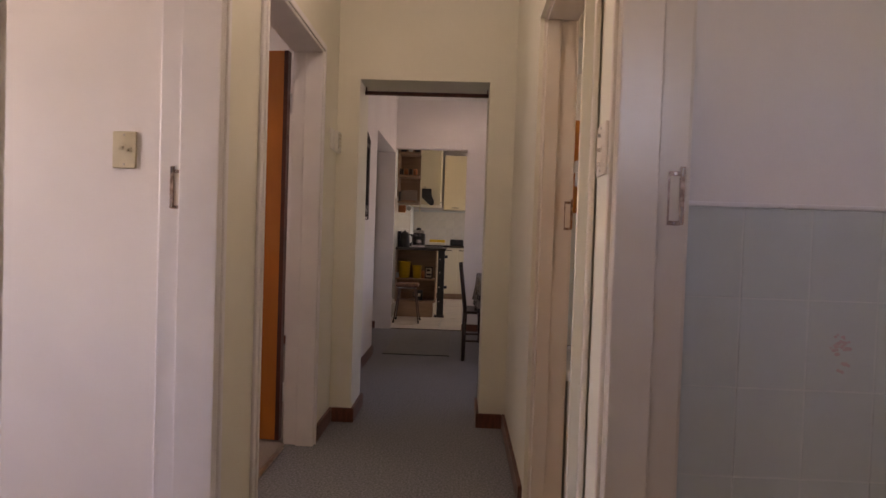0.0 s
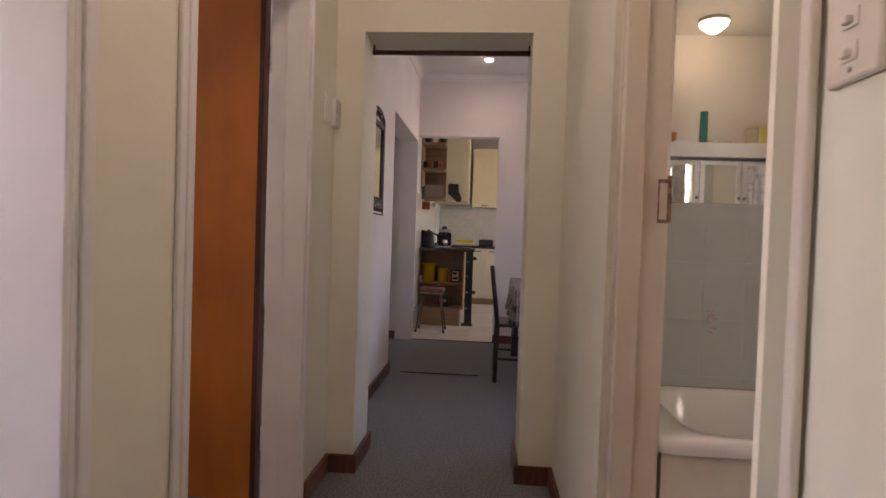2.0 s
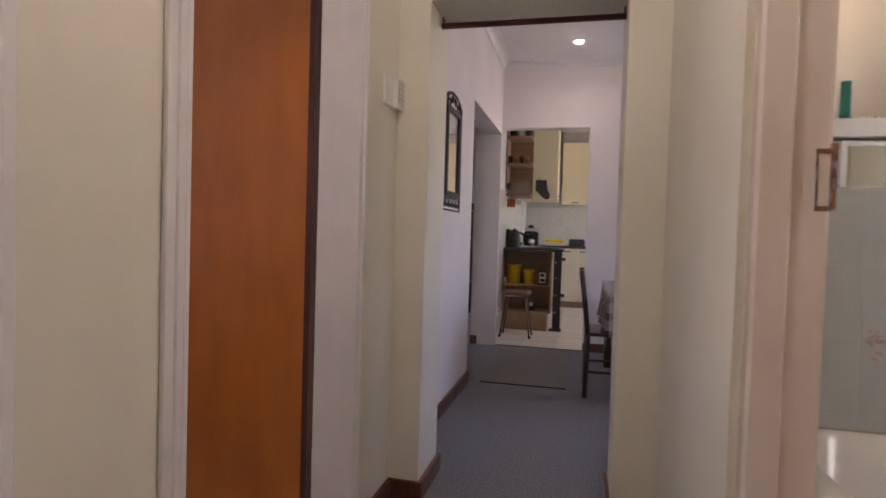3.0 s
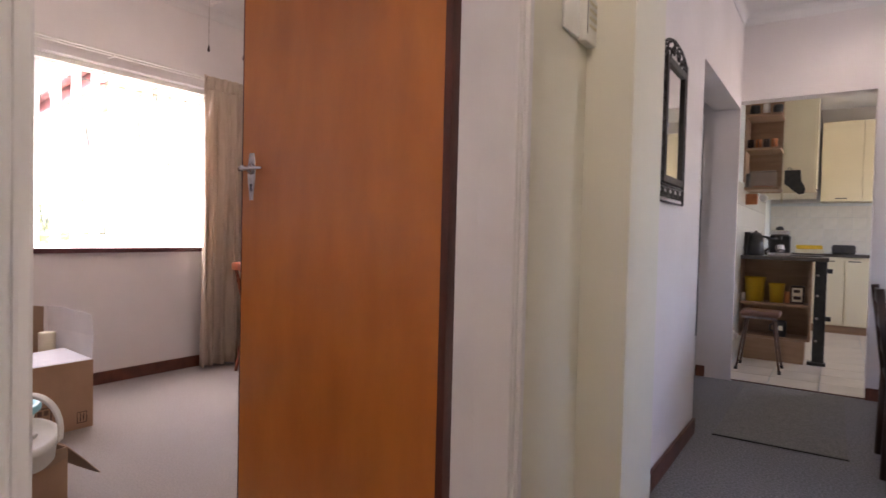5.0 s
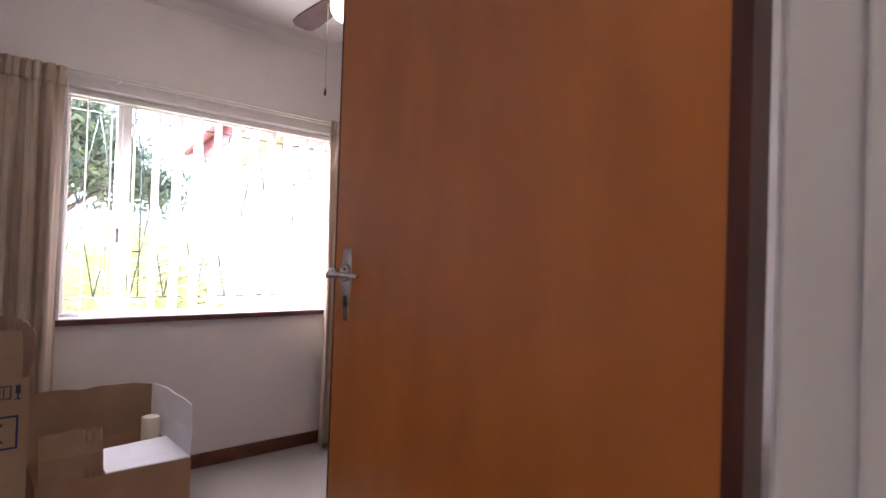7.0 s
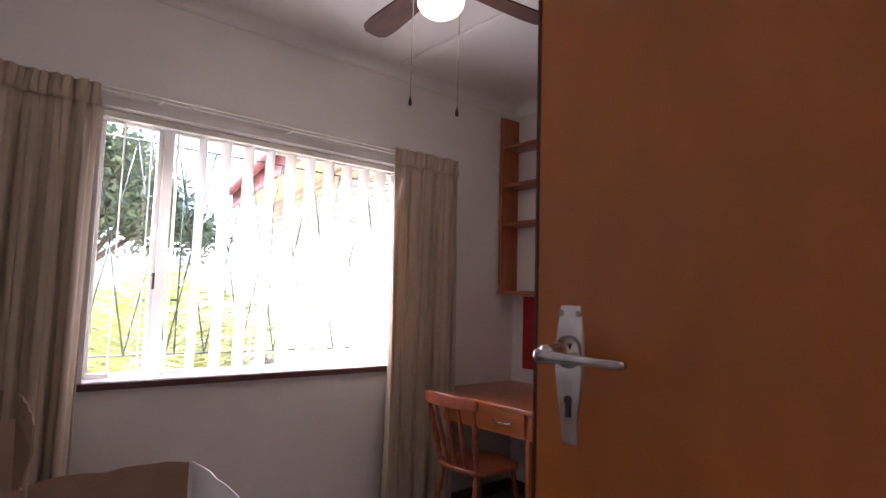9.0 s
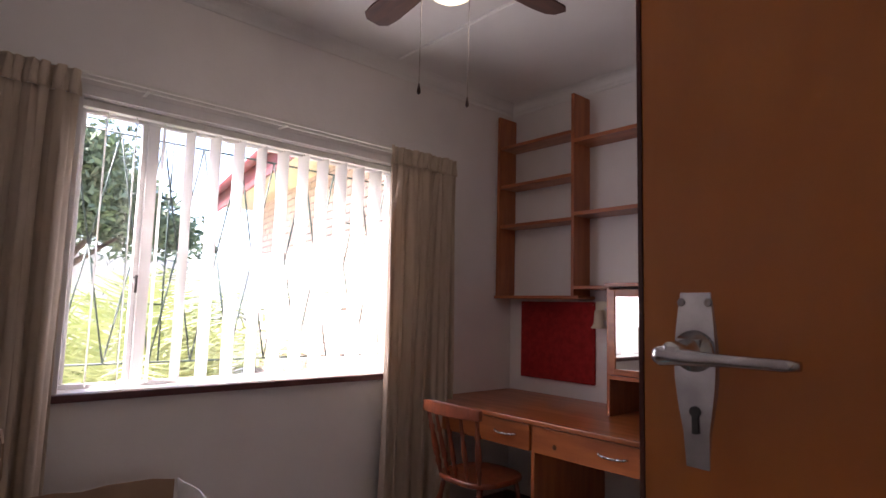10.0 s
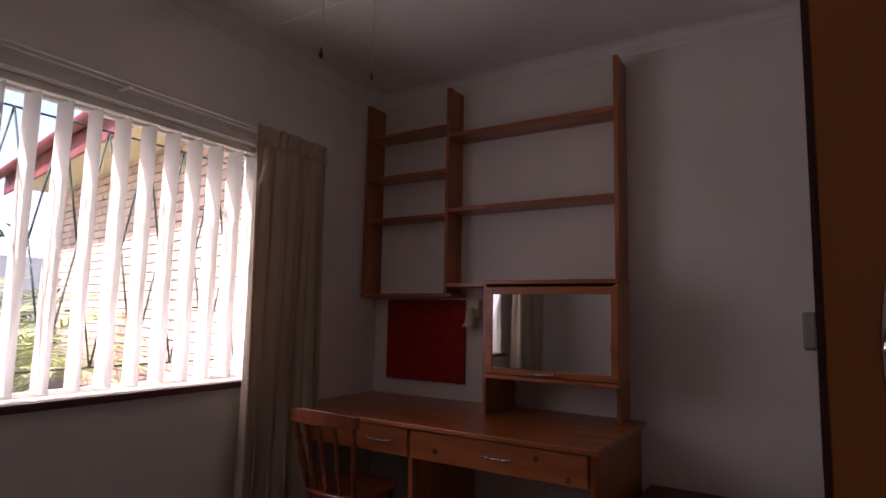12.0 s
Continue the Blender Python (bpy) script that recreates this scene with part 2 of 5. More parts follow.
wall("wall_kitchen_west", M_TILE_BACK, -1.06, -0.90, 7.06, 10.9)
wall("wall_kitchen_north", M_PAINT_WHITE, -1.06, 2.3, 10.9, 11.05)
wall("wall_kitchen_east", M_PAINT_WHITE, 2.3, 2.45, 7.06, 11.05, [(8.4, 9.6, 1.05, 2.0)])
wall("wall_scullery_west", M_PAINT_WHITE, -2.6, -2.45, 5.95, 7.6)
wall("wall_scullery_north", M_PAINT_WHITE, -2.6, -1.06, 7.45, 7.6)


def slab(name, mat, x0, x1, y0, y1, z0, z1):
    return structure(boxes(name, mat, [(x0, x1, y0, y1, z0, z1)]))


slab("floor_corridor", M_CARPET, -0.8875, 3.5, -1.75, 6.92, -0.1, 0)
slab("floor_corridor_edge", M_CARPET, -1.06, -0.8875, 5.95, 6.92, -0.1, 0)
slab("floor_bedroom", M_CARPET_BEIGE, -4.46, -0.8875, -1.75, 5.95, -0.1, 0)
slab("floor_kitchen", M_TILE_BACK, -2.6, 3.5, 6.92, 11.05, -0.1, -0.004)
slab("floor_scullery", M_TILE_BACK, -2.6, -1.06, 5.95, 6.92, -0.1, -0.004)
slab("floor_bathroom", M_TILE_FLOOR, 0.40, 2.05, -0.5, 3.05, 0.0, 0.012)
slab("ceiling", M_CEIL, -4.46, 3.5, -1.75, 11.05, H, H + 0.15)
# door frames, skirtings and fittings of the shell
def door_frame(name, mat, x0, x1_, ya, yb, top, rebate, step=0.0):
    """A pressed steel frame in a wall along y; rebate: the side (x) on which the leaf closes; step: how much prouder its first jamb is."""
    cells = []
    for y, s in ((ya, 1), (yb, -1)):
        x1 = x1_ + (step if s > 0 else 0.0)
        a, b = sorted((y, y + s * 0.018))
        cells.append((x0 - 0.012, x1 + 0.012, a, b, 0, top))
        a, b = sorted((y + s * 0.018, y + s * 0.034))
        lo, hi = (x0 + 0.055, x1 + 0.012) if rebate == "low" else (x0 - 0.012, x1 - 0.055)
        cells.append((lo, hi, a, b, 0, top - 0.018))
        for p, q in ((x0 - 0.014, x0 - 0.001), (x1 + 0.001, x1 + 0.014)):
            a, b = sorted((y - s * 0.035, y))
            cells.append((p, q, a, b, 0, top + 0.035))
            a, b = sorted((y - s * 0.012, y + s * 0.004))
            cells.append((p - 0.007, q + 0.007, a, b, 0, top + 0.010))
    x1 = x1_
    cells.append((x0 - 0.012, x1 + 0.012, ya + 0.018, yb - 0.018, top - 0.018, top))
    for p, q in ((x0 - 0.014, x0 - 0.001), (x1 + 0.001, x1 + 0.014)):
        cells.append((p, q, ya, yb, top, top + 0.035))
        cells.append((p - 0.007, q + 0.007, ya - 0.011, yb + 0.011, top - 0.004, top + 0.012))
    return structure(boxes(name, mat, cells, bevel=0.004))


frame_west_1 = door_frame("door_frame_1", M_FRAME_WHITE, -0.885, -0.722, 0.90, 1.76, 2.04, "low")
frame_west_2 = door_frame("door_frame_2", M_FRAME_WHITE, -0.885, -0.75, 2.106, 3.075, 2.085, "low", 0.028)
frame_east_1 = door_frame("door_frame_3", M_FRAME, 0.345, 0.48, 0.40, 1.32, 2.04, "high")
frame_east_2 = door_frame("door_frame_4", M_FRAME, 0.34, 0.44, 1.54, 2.44, 2.04, "high")


M_SLOT = material("tarnished_bronze", (0.46, 0.36, 0.30), 0.32, (0.14, 0.08, 0.055), 60, metal=0.8)


def strike_plate(x, y, z, out):
    """A lock keeper on a jamb that faces -y."""
    t = thing("strike_plate", (x, y, z), "worn steel lock keeper plate screwed into the painted door jamb", "door hardware")
    boxes("plate", M_SLOT, [(-0.014, 0.014, -0.003, 0, -0.060, -0.050), (-0.014, 0.014, -0.003, 0, 0.046, 0.056),
                            (-0.014, -0.0105, -0.003, 0, -0.050, 0.046), (0.0105, 0.014, -0.003, 0, -0.050, 0.046)], t)
    boxes("lip", M_SLOT, [(out * 0.014 - 0.004, out * 0.014 + 0.006, -0.006, 0.004, -0.058, 0.066)], t)
    for za, zb in ((-0.055, -0.020), (0.045, 0.063)):
        boxes("lip_edge", M_CHROME, [(out * 0.014 - 0.001, out * 0.014 + 0.003, -0.007, -0.006, za, zb)], t)
    boxes("slot", M_FRAME, [(-0.0105, 0.0105, -0.0015, 0.0, -0.050, 0.046)], t)
    for dz in (-0.055, 0.051):
        bm = bmesh.new()
        turned(bm, [(0.004, 0), (0.003, -0.0015)], 8, (0, -0.003, dz), "y")
        part("screw", bm, M_CHROME, t)


strike_plate(-0.842, 1.742, 1.25, -1)
strike_plate(0.462, 1.302, 1.235, 1)
strike_plate(0.436, 2.404, 1.235, 1)


def skirting(cells):
    out = []
    for x0, x1, y0, y1 in cells:
        out += [(x0, x1, y0, y1, 0, 0.085)]
    ob = boxes("skirting", M_SKIRT, out, bevel=0.004)
    ob.name = "baseboard"
    return structure(ob)


S = 0.018
for run in [(-0.75, -0.75 + S, 3.115, 3.47), (-0.722, -0.722 + S, 1.80, 2.065), (-0.75 + S, -0.62 + S, 3.47 - S, 3.47), (-0.62, -0.62 + S, 3.47, 3.80),
            (-0.80, -0.80 + S, 3.80, 5.42), (-1.06, -0.885, 6.92 - S, 6.92), 
            (0.148 - S, 0.302 - S, 3.47 - S, 3.47), (0.148 - S, 0.148, 3.47, 3.80), (0.302 - S, 0.302, 2.48, 3.47), (0.345 - S, 0.345, 1.36, 1.56),
            (-4.30, -4.30 + S, 1.97, 5.75), (-4.30, -0.99, 5.75 - S, 5.75), (-4.30, -0.885, 1.97, 1.97 + S), (0.045, 3.3, 6.92 - S, 6.92),
            (-3.5, -0.885, 1.82 - S, 1.82)]:
    skirting([run])
structure(boxes("threshold_strip", M_STEEL, [(-0.90, -0.875, 2.20, 3.0, 0, 0.006)], bevel=0.002))
structure(boxes("threshold_strip", M_DOOR_EDGE, [(-0.885, 0.045, 6.922, 6.945, 0, 0.006)], bevel=0.002))


def cove(name, x0, x1, y0, y1, nx, ny):
    """A coved cornice along a wall; (nx, ny) points into the room."""
    bm = bmesh.new()
    prof = [(0, -0.07), (0.006, -0.07), (0.012, -0.055)] + [(0.012 + 0.05 * (1 - math.cos(a)), -0.055 + 0.05 * math.sin(a)) for a in (0.3, 0.6, 0.9, 1.2, 1.5)] + [(0.075, -0.003), (0.075, 0)]
    rows = []
    for x, y in ((x0, y0), (x1, y1)):
        rows.append([bm.verts.new((x + nx * d, y + ny * d, H + h)) for d, h in prof])
    for i in range(len(prof) - 1):
        bm.faces.new((rows[0][i], rows[0][i + 1], rows[1][i + 1], rows[1][i]))
    return structure(part(name, bm, M_CEIL))


cove("trim", -4.30, -4.30, 1.97, 5.75, 1, 0)
cove("trim", -4.30, -0.99, 5.75, 5.75, 0, -1)
cove("trim", -4.30, -0.98, 1.97, 1.97, 0, 1)
cove("trim", -0.80, 3.3, 6.92, 6.92, 0, -1)
cove("trim", -0.80, -0.80, 3.78, 6.92, 1, 0)
cove("trim", -0.75, -0.75, -1.6, 3.47, 1, 0)
cove("trim", 0.302, 0.302, 1.6, 3.47, -1, 0)
cove("trim", 0.345, 0.345, -1.6, 1.6, -1, 0)
cove("trim", -0.75, 0.302, 3.47, 3.47, 0, -1)
structure(boxes("trim", M_CEIL, [(-4.20, -1.0, 4.61, 4.66, H - 0.018, H)], bevel=0.005))


def wall_switch(name, at, turn, w, h, toggles, mat, label):
    t = thing(name, at, label, "light switch", turn=turn)
    boxes("plate", mat, [(-w / 2, w / 2, -0.009, 0, -h / 2, h / 2)], t, bevel=0.004)
    for tx, tz in toggles:
        boxes("toggle_base", mat, [(tx - 0.013, tx + 0.013, -0.011, -0.0095, tz - 0.009, tz + 0.009)], t, bevel=0.001)
        boxes("toggle", mat, [(tx - 0.006, tx + 0.006, -0.018, -0.011, tz - 0.006, tz + 0.003)], t, bevel=0.002)
    for dz in (-h / 2 + 0.012, h / 2 - 0.012):
        bm = bmesh.new()
        turned(bm, [(0.0035, 0), (0.003, -0.0015)], 8, (0, -0.009, dz), "y")
        part("screw", bm, M_STEEL, t)
    return t


wall_switch("light_switch", (-1.045, 1.819, 1.37), 0, 0.075, 0.115, [(-0.006, 0.008), (0.012, 0.0)], M_IVORY, "aged ivory double toggle light switch plate on the front room wall")
wall_switch("light_switch", (0.344, 1.445, 1.355), -90, 0.085, 0.125, [(0, 0.034), (0, 0.0), (0, -0.034)], M_FRAME, "cream painted triple light switch plate on the corridor wall")
t = thing("alarm_keypad", (-0.7495, 3.343, 1.668), "off-white alarm keypad beside its flat mounting plate", "keypad", turn=90)
boxes("back_plate", M_WHITE, [(-0.055, 0.045, -0.009, 0, -0.062, 0.055)], t, bevel=0.003)
boxes("housing", M_WHITE, [(0.045, 0.125, -0.028, 0, -0.068, 0.055)], t, bevel=0.006)
boxes("display", M_BLACK, [(0.048, 0.050, -0.0295, -0.028, -0.05, 0.04)], t)
for i in range(4):
    for j in range(3):
        boxes("key", M_IVORY, [(0.063 + j * 0.018, 0.074 + j * 0.018, -0.031, -0.028, 0.03 - i * 0.02, 0.038 - i * 0.02)], t, bevel=0.001)

t = thing("curtain_rod", (-0.236, 3.66, 2.010), "dark brown timber rod fixed under the opening's lintel", "curtain rod")
bm = bmesh.new()
rod(bm, (-0.385, 0, 0), (0.385, 0, 0), 0.013, 12)
part("pole", bm, M_DOOR_EDGE, t)
for sx in (-1, 1):
    boxes("bracket", M_DOOR_EDGE, [(sx * 0.378 - 0.003, sx * 0.378 + 0.003, -0.012, 0.012, 0.010, 0.035)], t)


# interior door with its handles
def handle_plate(parent, y, s):
    """A long tapered plate with lever, on the face y; s: the way out of the face."""
    ob = boxes("lever_handle", M_CHROME, [(-0.012, 0.012, min(y, y + s * 0.02), max(y, y + s * 0.02), -0.012, 0.012)], parent, "worn chrome lever handle on a long tapered plate")
    ob.location, ob.scale = (0.829, 0, 1.272), (0.92, 0.84, 0.9)
    bm = bmesh.new()
    n = 10
    front, back = [], []
    for i in range(n + 1):
        u = i / n
        z = 0.058 - 0.171 * u
        w = 0.0180 + 0.0065 * math.sin(math.pi * min(1.0, u / 0.8)) - 0.0045 * max(0, u - 0.5) / 0.5
        bow = 0.0045 + 0.004 * math.sin(math.pi * u)
        for side in (-1, 1):
            front.append(bm.verts.new((side * w * 0.86, y + s * bow, z)))
            back.append(bm.verts.new((side * w, y, z)))
    for i in range(n):
        a = 2 * i
        bm.faces.new((front[a], front[a + 1], front[a + 3], front[a + 2]))
        bm.faces.new((front[a], front[a + 2], back[a + 2], back[a]))
        bm.faces.new((front[a + 1], back[a + 1], back[a + 3], front[a + 3]))
    for a in (0, 2 * n):
        bm.faces.new((front[a], back[a], back[a + 1], front[a + 1]))
    part("plate", bm, M_CHROME, ob)
    bm = bmesh.new()
    turned(bm, [(0.021, 0), (0.020, 0.006), (0.013, 0.012), (0.010, 0.030), (0.010, 0.046), (0.004, 0.050)], 24, (0, 0, 0), "y")
    if s < 0:
        bmesh.ops.scale(bm, vec=(1, -1, 1), verts=bm.verts)
    bmesh.ops.translate(bm, vec=(0, y + s * 0.006, 0), verts=bm.verts)
    part("rose", bm, M_CHROME, ob)
    bm = bmesh.new()
    pts = [(0.020, 0.046), (0.011, 0.050), (-0.008, 0.050), (-0.04, 0.049), (-0.074, 0.047), (-0.096, 0.044), (-0.106, 0.038)]
    size = [(0.006, 0.007), (0.009, 0.010), (0.006, 0.008), (0.005, 0.006), (0.0045, 0.0055), (0.0045, 0.0055), (0.003, 0.004)]
    rings = []
    for (px, py), (ry, rz) in zip(pts, size):
        rings.append([bm.verts.new((px, y + s * (py + ry * math.cos(a)), -0.004 + rz * math.sin(a))) for a in [2 * math.pi * k / 12 for k in range(12)]])
    for p, q in zip(rings, rings[1:]):
        for k in range(12):
            bm.faces.new((p[k], p[(k + 1) % 12], q[(k + 1) % 12], q[k])).smooth = True
    bm.faces.new(rings[0])
    bm.faces.new(rings[-1])
    part("lever", bm, M_CHROME, ob)
    bm = bmesh.new()
    yy = y + s * 0.0088
    turned(bm, [(0.0055, 0), (0.0055, s * 0.0008)], 14, (0, yy, -0.059), "y")
    box(bm, -0.003, 0.003, min(yy, yy + s * 0.0008), max(yy, yy + s * 0.0008), -0.080, -0.062)
    part("keyhole", bm, M_BLACK, ob)
    for sx in (-1, 1):
        bm = bmesh.new()
        turned(bm, [(0.0045, 0), (0.003, s * 0.0015)], 10, (sx * 0.014, y + s * 0.0055, 0.048), "y")
        part("screw", bm, M_STEEL, ob)


door = thing("door_1", (-0.930, 3.100, 0.012), "open orange-brown veneered flush door with chrome lever handles", "door", turn=174.9)
boxes("leaf", M_DOOR, [(0.022, 0.883, -0.020, 0.020, 0, 2.070)], door, bevel=0.0015)
boxes("hinge_edge", M_DOOR_EDGE, [(0.0, 0.022, -0.0205, 0.0205, 0, 2.070)], door, "dark varnished hinge edge")
boxes("lock_edge", M_DOOR_EDGE, [(0.883, 0.888, -0.0205, 0.0205, 0, 2.070)], door, "dark varnished lock edge")
boxes("latch_bolt", M_CHROME, [(0.888, 0.898, -0.009, 0.009, 1.262, 1.292)], door, "pale steel latch bolt", bevel=0.002)
boxes("lock_faceplate", M_STEEL, [(0.8882, 0.8892, -0.010, 0.010, 1.17, 1.33)], door)
handle_plate(door, 0.020, 1)
handle_plate(door, -0.020, -1)
for z in (0.25, 1.80):
    bm = bmesh.new()
    rod(bm, (-0.006, -0.022, z - 0.05), (-0.006, -0.022, z + 0.05), 0.007, 10)
    part("hinge", bm, M_FRAME_WHITE, door)

door2 = thing("door_2", (0.455, 1.62, 0.014), "open orange-brown flush bathroom door folded back to the wall", "door", turn=1)
boxes("leaf", M_DOOR, [(0.0, 0.50, -0.02, 0.02, 0, 2.02)], door2, bevel=0.0015)
bm = bmesh.new()
rod(bm, (0.46, 0.02, 1.25), (0.46, 0.065, 1.25), 0.008, 10)
rod(bm, (0.46, 0.062, 1.25), (0.36, 0.062, 1.25), 0.007, 10)
part("lever", bm, M_CHROME, door2)


# tiled faces
def tile_mesh(name, w, h, d=0.006, mat=None):
    bm = bmesh.new()
    b = 0.0015
    back = [bm.verts.new(v) for v in ((0, 0, 0), (w, 0, 0), (w, 0, h), (0, 0, h))]
    front = [bm.verts.new(v) for v in ((b, -d, b), (w - b, -d, b), (w - b, -d, h - b), (b, -d, h - b))]
    bm.faces.new(front)
    for i in range(4):
        bm.faces.new((back[i], back[(i + 1) % 4], front[(i + 1) % 4], front[i]))
    bmesh.ops.recalc_face_normals(bm, faces=bm.faces)
    me = bpy.data.meshes.new(name)
    bm.to_mesh(me)
    bm.free()
    me.materials.append(mat)
    return me


def tiles(holder, at, turn, cols, rows, w, h, mat, flat=False, gap=0.0018):
    """Single tiles in rows, each an object on one shared mesh, children of the holder."""
    me = tile_mesh("tile", w - gap, h - gap, 0.004, mat)
    m0 = pose(*at, -90 if flat else 0, 0, turn)
    made = []
    for i in range(cols):
        for j in range(rows):
            ob = new("tile", me)
            ob.parent = holder
            ob.matrix_world = m0 @ pose(i * w, random.uniform(-0.0004, 0.0004), j * h)
            made.append(ob)
    return made


def flower(parent, x, y, z):
    """A printed rose on a glazed tile that faces -y."""
    ob = new("flower_print")
    bm = bmesh.new()
    rnd = random.Random(4)
    for k in range(26):
        a, r = rnd.uniform(0, 6.28), rnd.uniform(0.004, 0.026)
        cx, cz, rr = r * math.cos(a), r * math.sin(a) + 0.008, rnd.uniform(0.003, 0.007)
        vs = [bm.verts.new((cx + rr * math.cos(q), -0.0001 * k, cz + rr * 0.7 * math.sin(q))) for q in [i * 1.047 for i in range(6)]]
        bm.faces.new(vs)
    for k in range(8):
        cx, cz, rr = rnd.uniform(-0.005, 0.018), -0.045 + rnd.uniform(-0.012, 0.012), 0.004
        bm.faces.new([bm.verts.new((cx + rr * math.cos(q), -0.003 - 0.0001 * k, cz + rr * math.sin(q))) for q in [i * 1.047 for i in range(6)]])
    bpy.data.objects.remove(ob)
    ob = part("flower_print", bm, M_ROSE, parent, "faint pink rose print")
    ob.matrix_world = pose(x, y, z)


M_ROSE = material("pink_tile_print", (0.58, 0.44, 0.44), 0.2, (0.51, 0.39, 0.39), 60)

panel = structure(boxes("wall_tiling_toilet", M_TILE_BACK, [(0.482, 1.60, 1.3482, 1.359, 0.0, 1.222)]))
flower(panel, 0.855, 1.3455, 0.918)
panel_b = structure(boxes("wall_tiling_bathroom", M_TILE_BACK, [(0.44, 1.84, 3.0382, 3.049, 0.40, 1.270)]))
flower(panel_b, 0.807, 3.035, 0.850)
structure(boxes("trim", M_FRAME_WHITE, [(0.50, 1.60, 1.344, 1.359, 1.222, 1.232)], bevel=0.002))

# bathroom
t = thing("bathtub", (1.145, 2.73, 0.02), "white enamelled built-in bathtub under the tiled wall", "bathtub")
bm = bmesh.new()
loops = []
for (w, d, z, n) in ((0.685, 0.300, 0.53, 30), (0.690, 0.305, 0.545, 30), (0.690, 0.305, 0.565, 30), (0.682, 0.298, 0.575, 30), (0.585, 0.262, 0.575, 7), (0.570, 0.250, 0.562, 6), (0.535, 0.225, 0.28, 5), (0.49, 0.19, 0.17, 4)):
    ring = []
    for k in range(48):
        a = 2 * math.pi * k / 48
        c, s_ = math.cos(a), math.sin(a)
        ring.append(bm.verts.new((w * math.copysign(abs(c) ** (2 / n), c), d * math.copysign(abs(s_) ** (2 / n), s_), z)))
    loops.append(ring)
for p, q in zip(loops, loops[1:]):
    for k in range(48):
        bm.faces.new((p[k], p[(k + 1) % 48], q[(k + 1) % 48], q[k])).smooth = True
bm.faces.new(loops[-1])
part("basin", bm, M_ENAMEL, t)
boxes("side_panel", M_TILE_CREAM, [(-0.675, 0.675, -0.29, -0.27, -0.005, 0.53), (-0.675, -0.655, -0.27, 0.29, -0.005, 0.53)], t)
t = thing("soap_holder", (1.19, 3.035, 0.79), "white ceramic soap holder set in the tiled wall", "soap holder")
boxes("plate", M_ENAMEL, [(-0.08, 0.08, -0.012, 0, -0.06, 0.06)], t, bevel=0.006)
boxes("dish", M_ENAMEL, [(-0.06, 0.06, -0.06, -0.012, -0.045, -0.03), (-0.06, 0.06, -0.06, -0.052, -0.03, -0.015)], t, bevel=0.005)
bm = bmesh.new()
tube(bm, [(-0.05, -0.012, 0.01), (-0.05, -0.045, 0.01), (0.05, -0.045, 0.01), (0.05, -0.012, 0.01)], 0.006)
part("grip", bm, M_ENAMEL, t)
t = thing("bathroom_mirror", (1.135, 3.049, 1.272), "large frameless mirror above the bath tiles", "mirror")
boxes("glass", M_MIRROR, [(-0.69, 0.70, -0.006, 0, 0.003, 0.90)], t)
boxes("edge", M_STEEL, [(-0.69, 0.70, -0.008, 0, -0.001, 0.003)], t)

t = thing("bathroom_shelf", (1.14, 1.50, 1.67), "white painted shelf board on the bathroom wall", "shelf")
boxes("board", M_FRAME_WHITE, [(-0.30, 0.690, 0, 0.20, -0.032, 0.055)], t, bevel=0.004)
boxes("bracket", M_FRAME_WHITE, [(-0.29, -0.27, 0, 0.16, -0.13, -0.033)], t)
boxes("bracket", M_FRAME_WHITE, [(0.660, 0.680, 0, 0.10, -0.13, -0.033)], t)
t = thing("bathroom_cabinet", (1.36, 1.50, 1.26), "white framed wall cabinet with small glazed doors under the shelf", "cabinet")
boxes("body", M_FRAME_WHITE, [(-0.37, 0.415, 0, 0.12, 0, 0.37)], t)
for i in range(3):
    x = -0.368 + i * 0.245
    d = boxes("door", M_FRAME_WHITE, [(x, x + 0.028, 0.12, 0.142, 0.01, 0.365), (x + 0.212, x + 0.240, 0.12, 0.142, 0.01, 0.365), (x + 0.028, x + 0.212, 0.12, 0.142, 0.01, 0.035), (x + 0.028, x + 0.212, 0.12, 0.142, 0.340, 0.365)], t, bevel=0.002)
    boxes("pane", M_MIRROR, [(x + 0.028, x + 0.212, 0.128, 0.132, 0.035, 0.340)], d)
    knob_x = x + 0.226 if i < 2 else x + 0.014
    bm = bmesh.new()
    turned(bm, [(0.004, 0.0), (0.010, 0.010), (0.007, 0.018)], 12, (knob_x, 0.142, 0.14), "y")
    part("knob", bm, M_CHROME, d)


def bottle(name, at, r, h, mat, label, cap=None, neck=0.4, category="bottle"):
    t = thing(name, at, label, category)
    bm = bmesh.new()
    turned(bm, [(r * 0.9, 0), (r, 0.006), (r, h * 0.75), (r * 0.95, h * 0.80), (r * neck, h * 0.88), (r * neck, h * 0.92)], 16)
    part("body", bm, mat, t)
    bm = bmesh.new()
    turned(bm, [(r * (neck + 0.08), h * 0.9), (r * (neck + 0.08), h - 0.003), (r * neck, h)], 14)
    part("cap", bm, cap or mat, t)
    return t


M_TEAL = material("teal_plastic", (0.01, 0.16, 0.14), 0.35, (0.015, 0.2, 0.17), 9)
M_YELLOW = material("yellow_plastic", (0.75, 0.50, 0.03), 0.4, (0.66, 0.42, 0.02), 8)
M_CREAM = material("cream_plastic", (0.72, 0.66, 0.50), 0.45, (0.66, 0.60, 0.45), 8)
M_CLAY = material("orange_clay", (0.50, 0.18, 0.06), 0.7, (0.40, 0.13, 0.05), 20)
ZS = 1.726
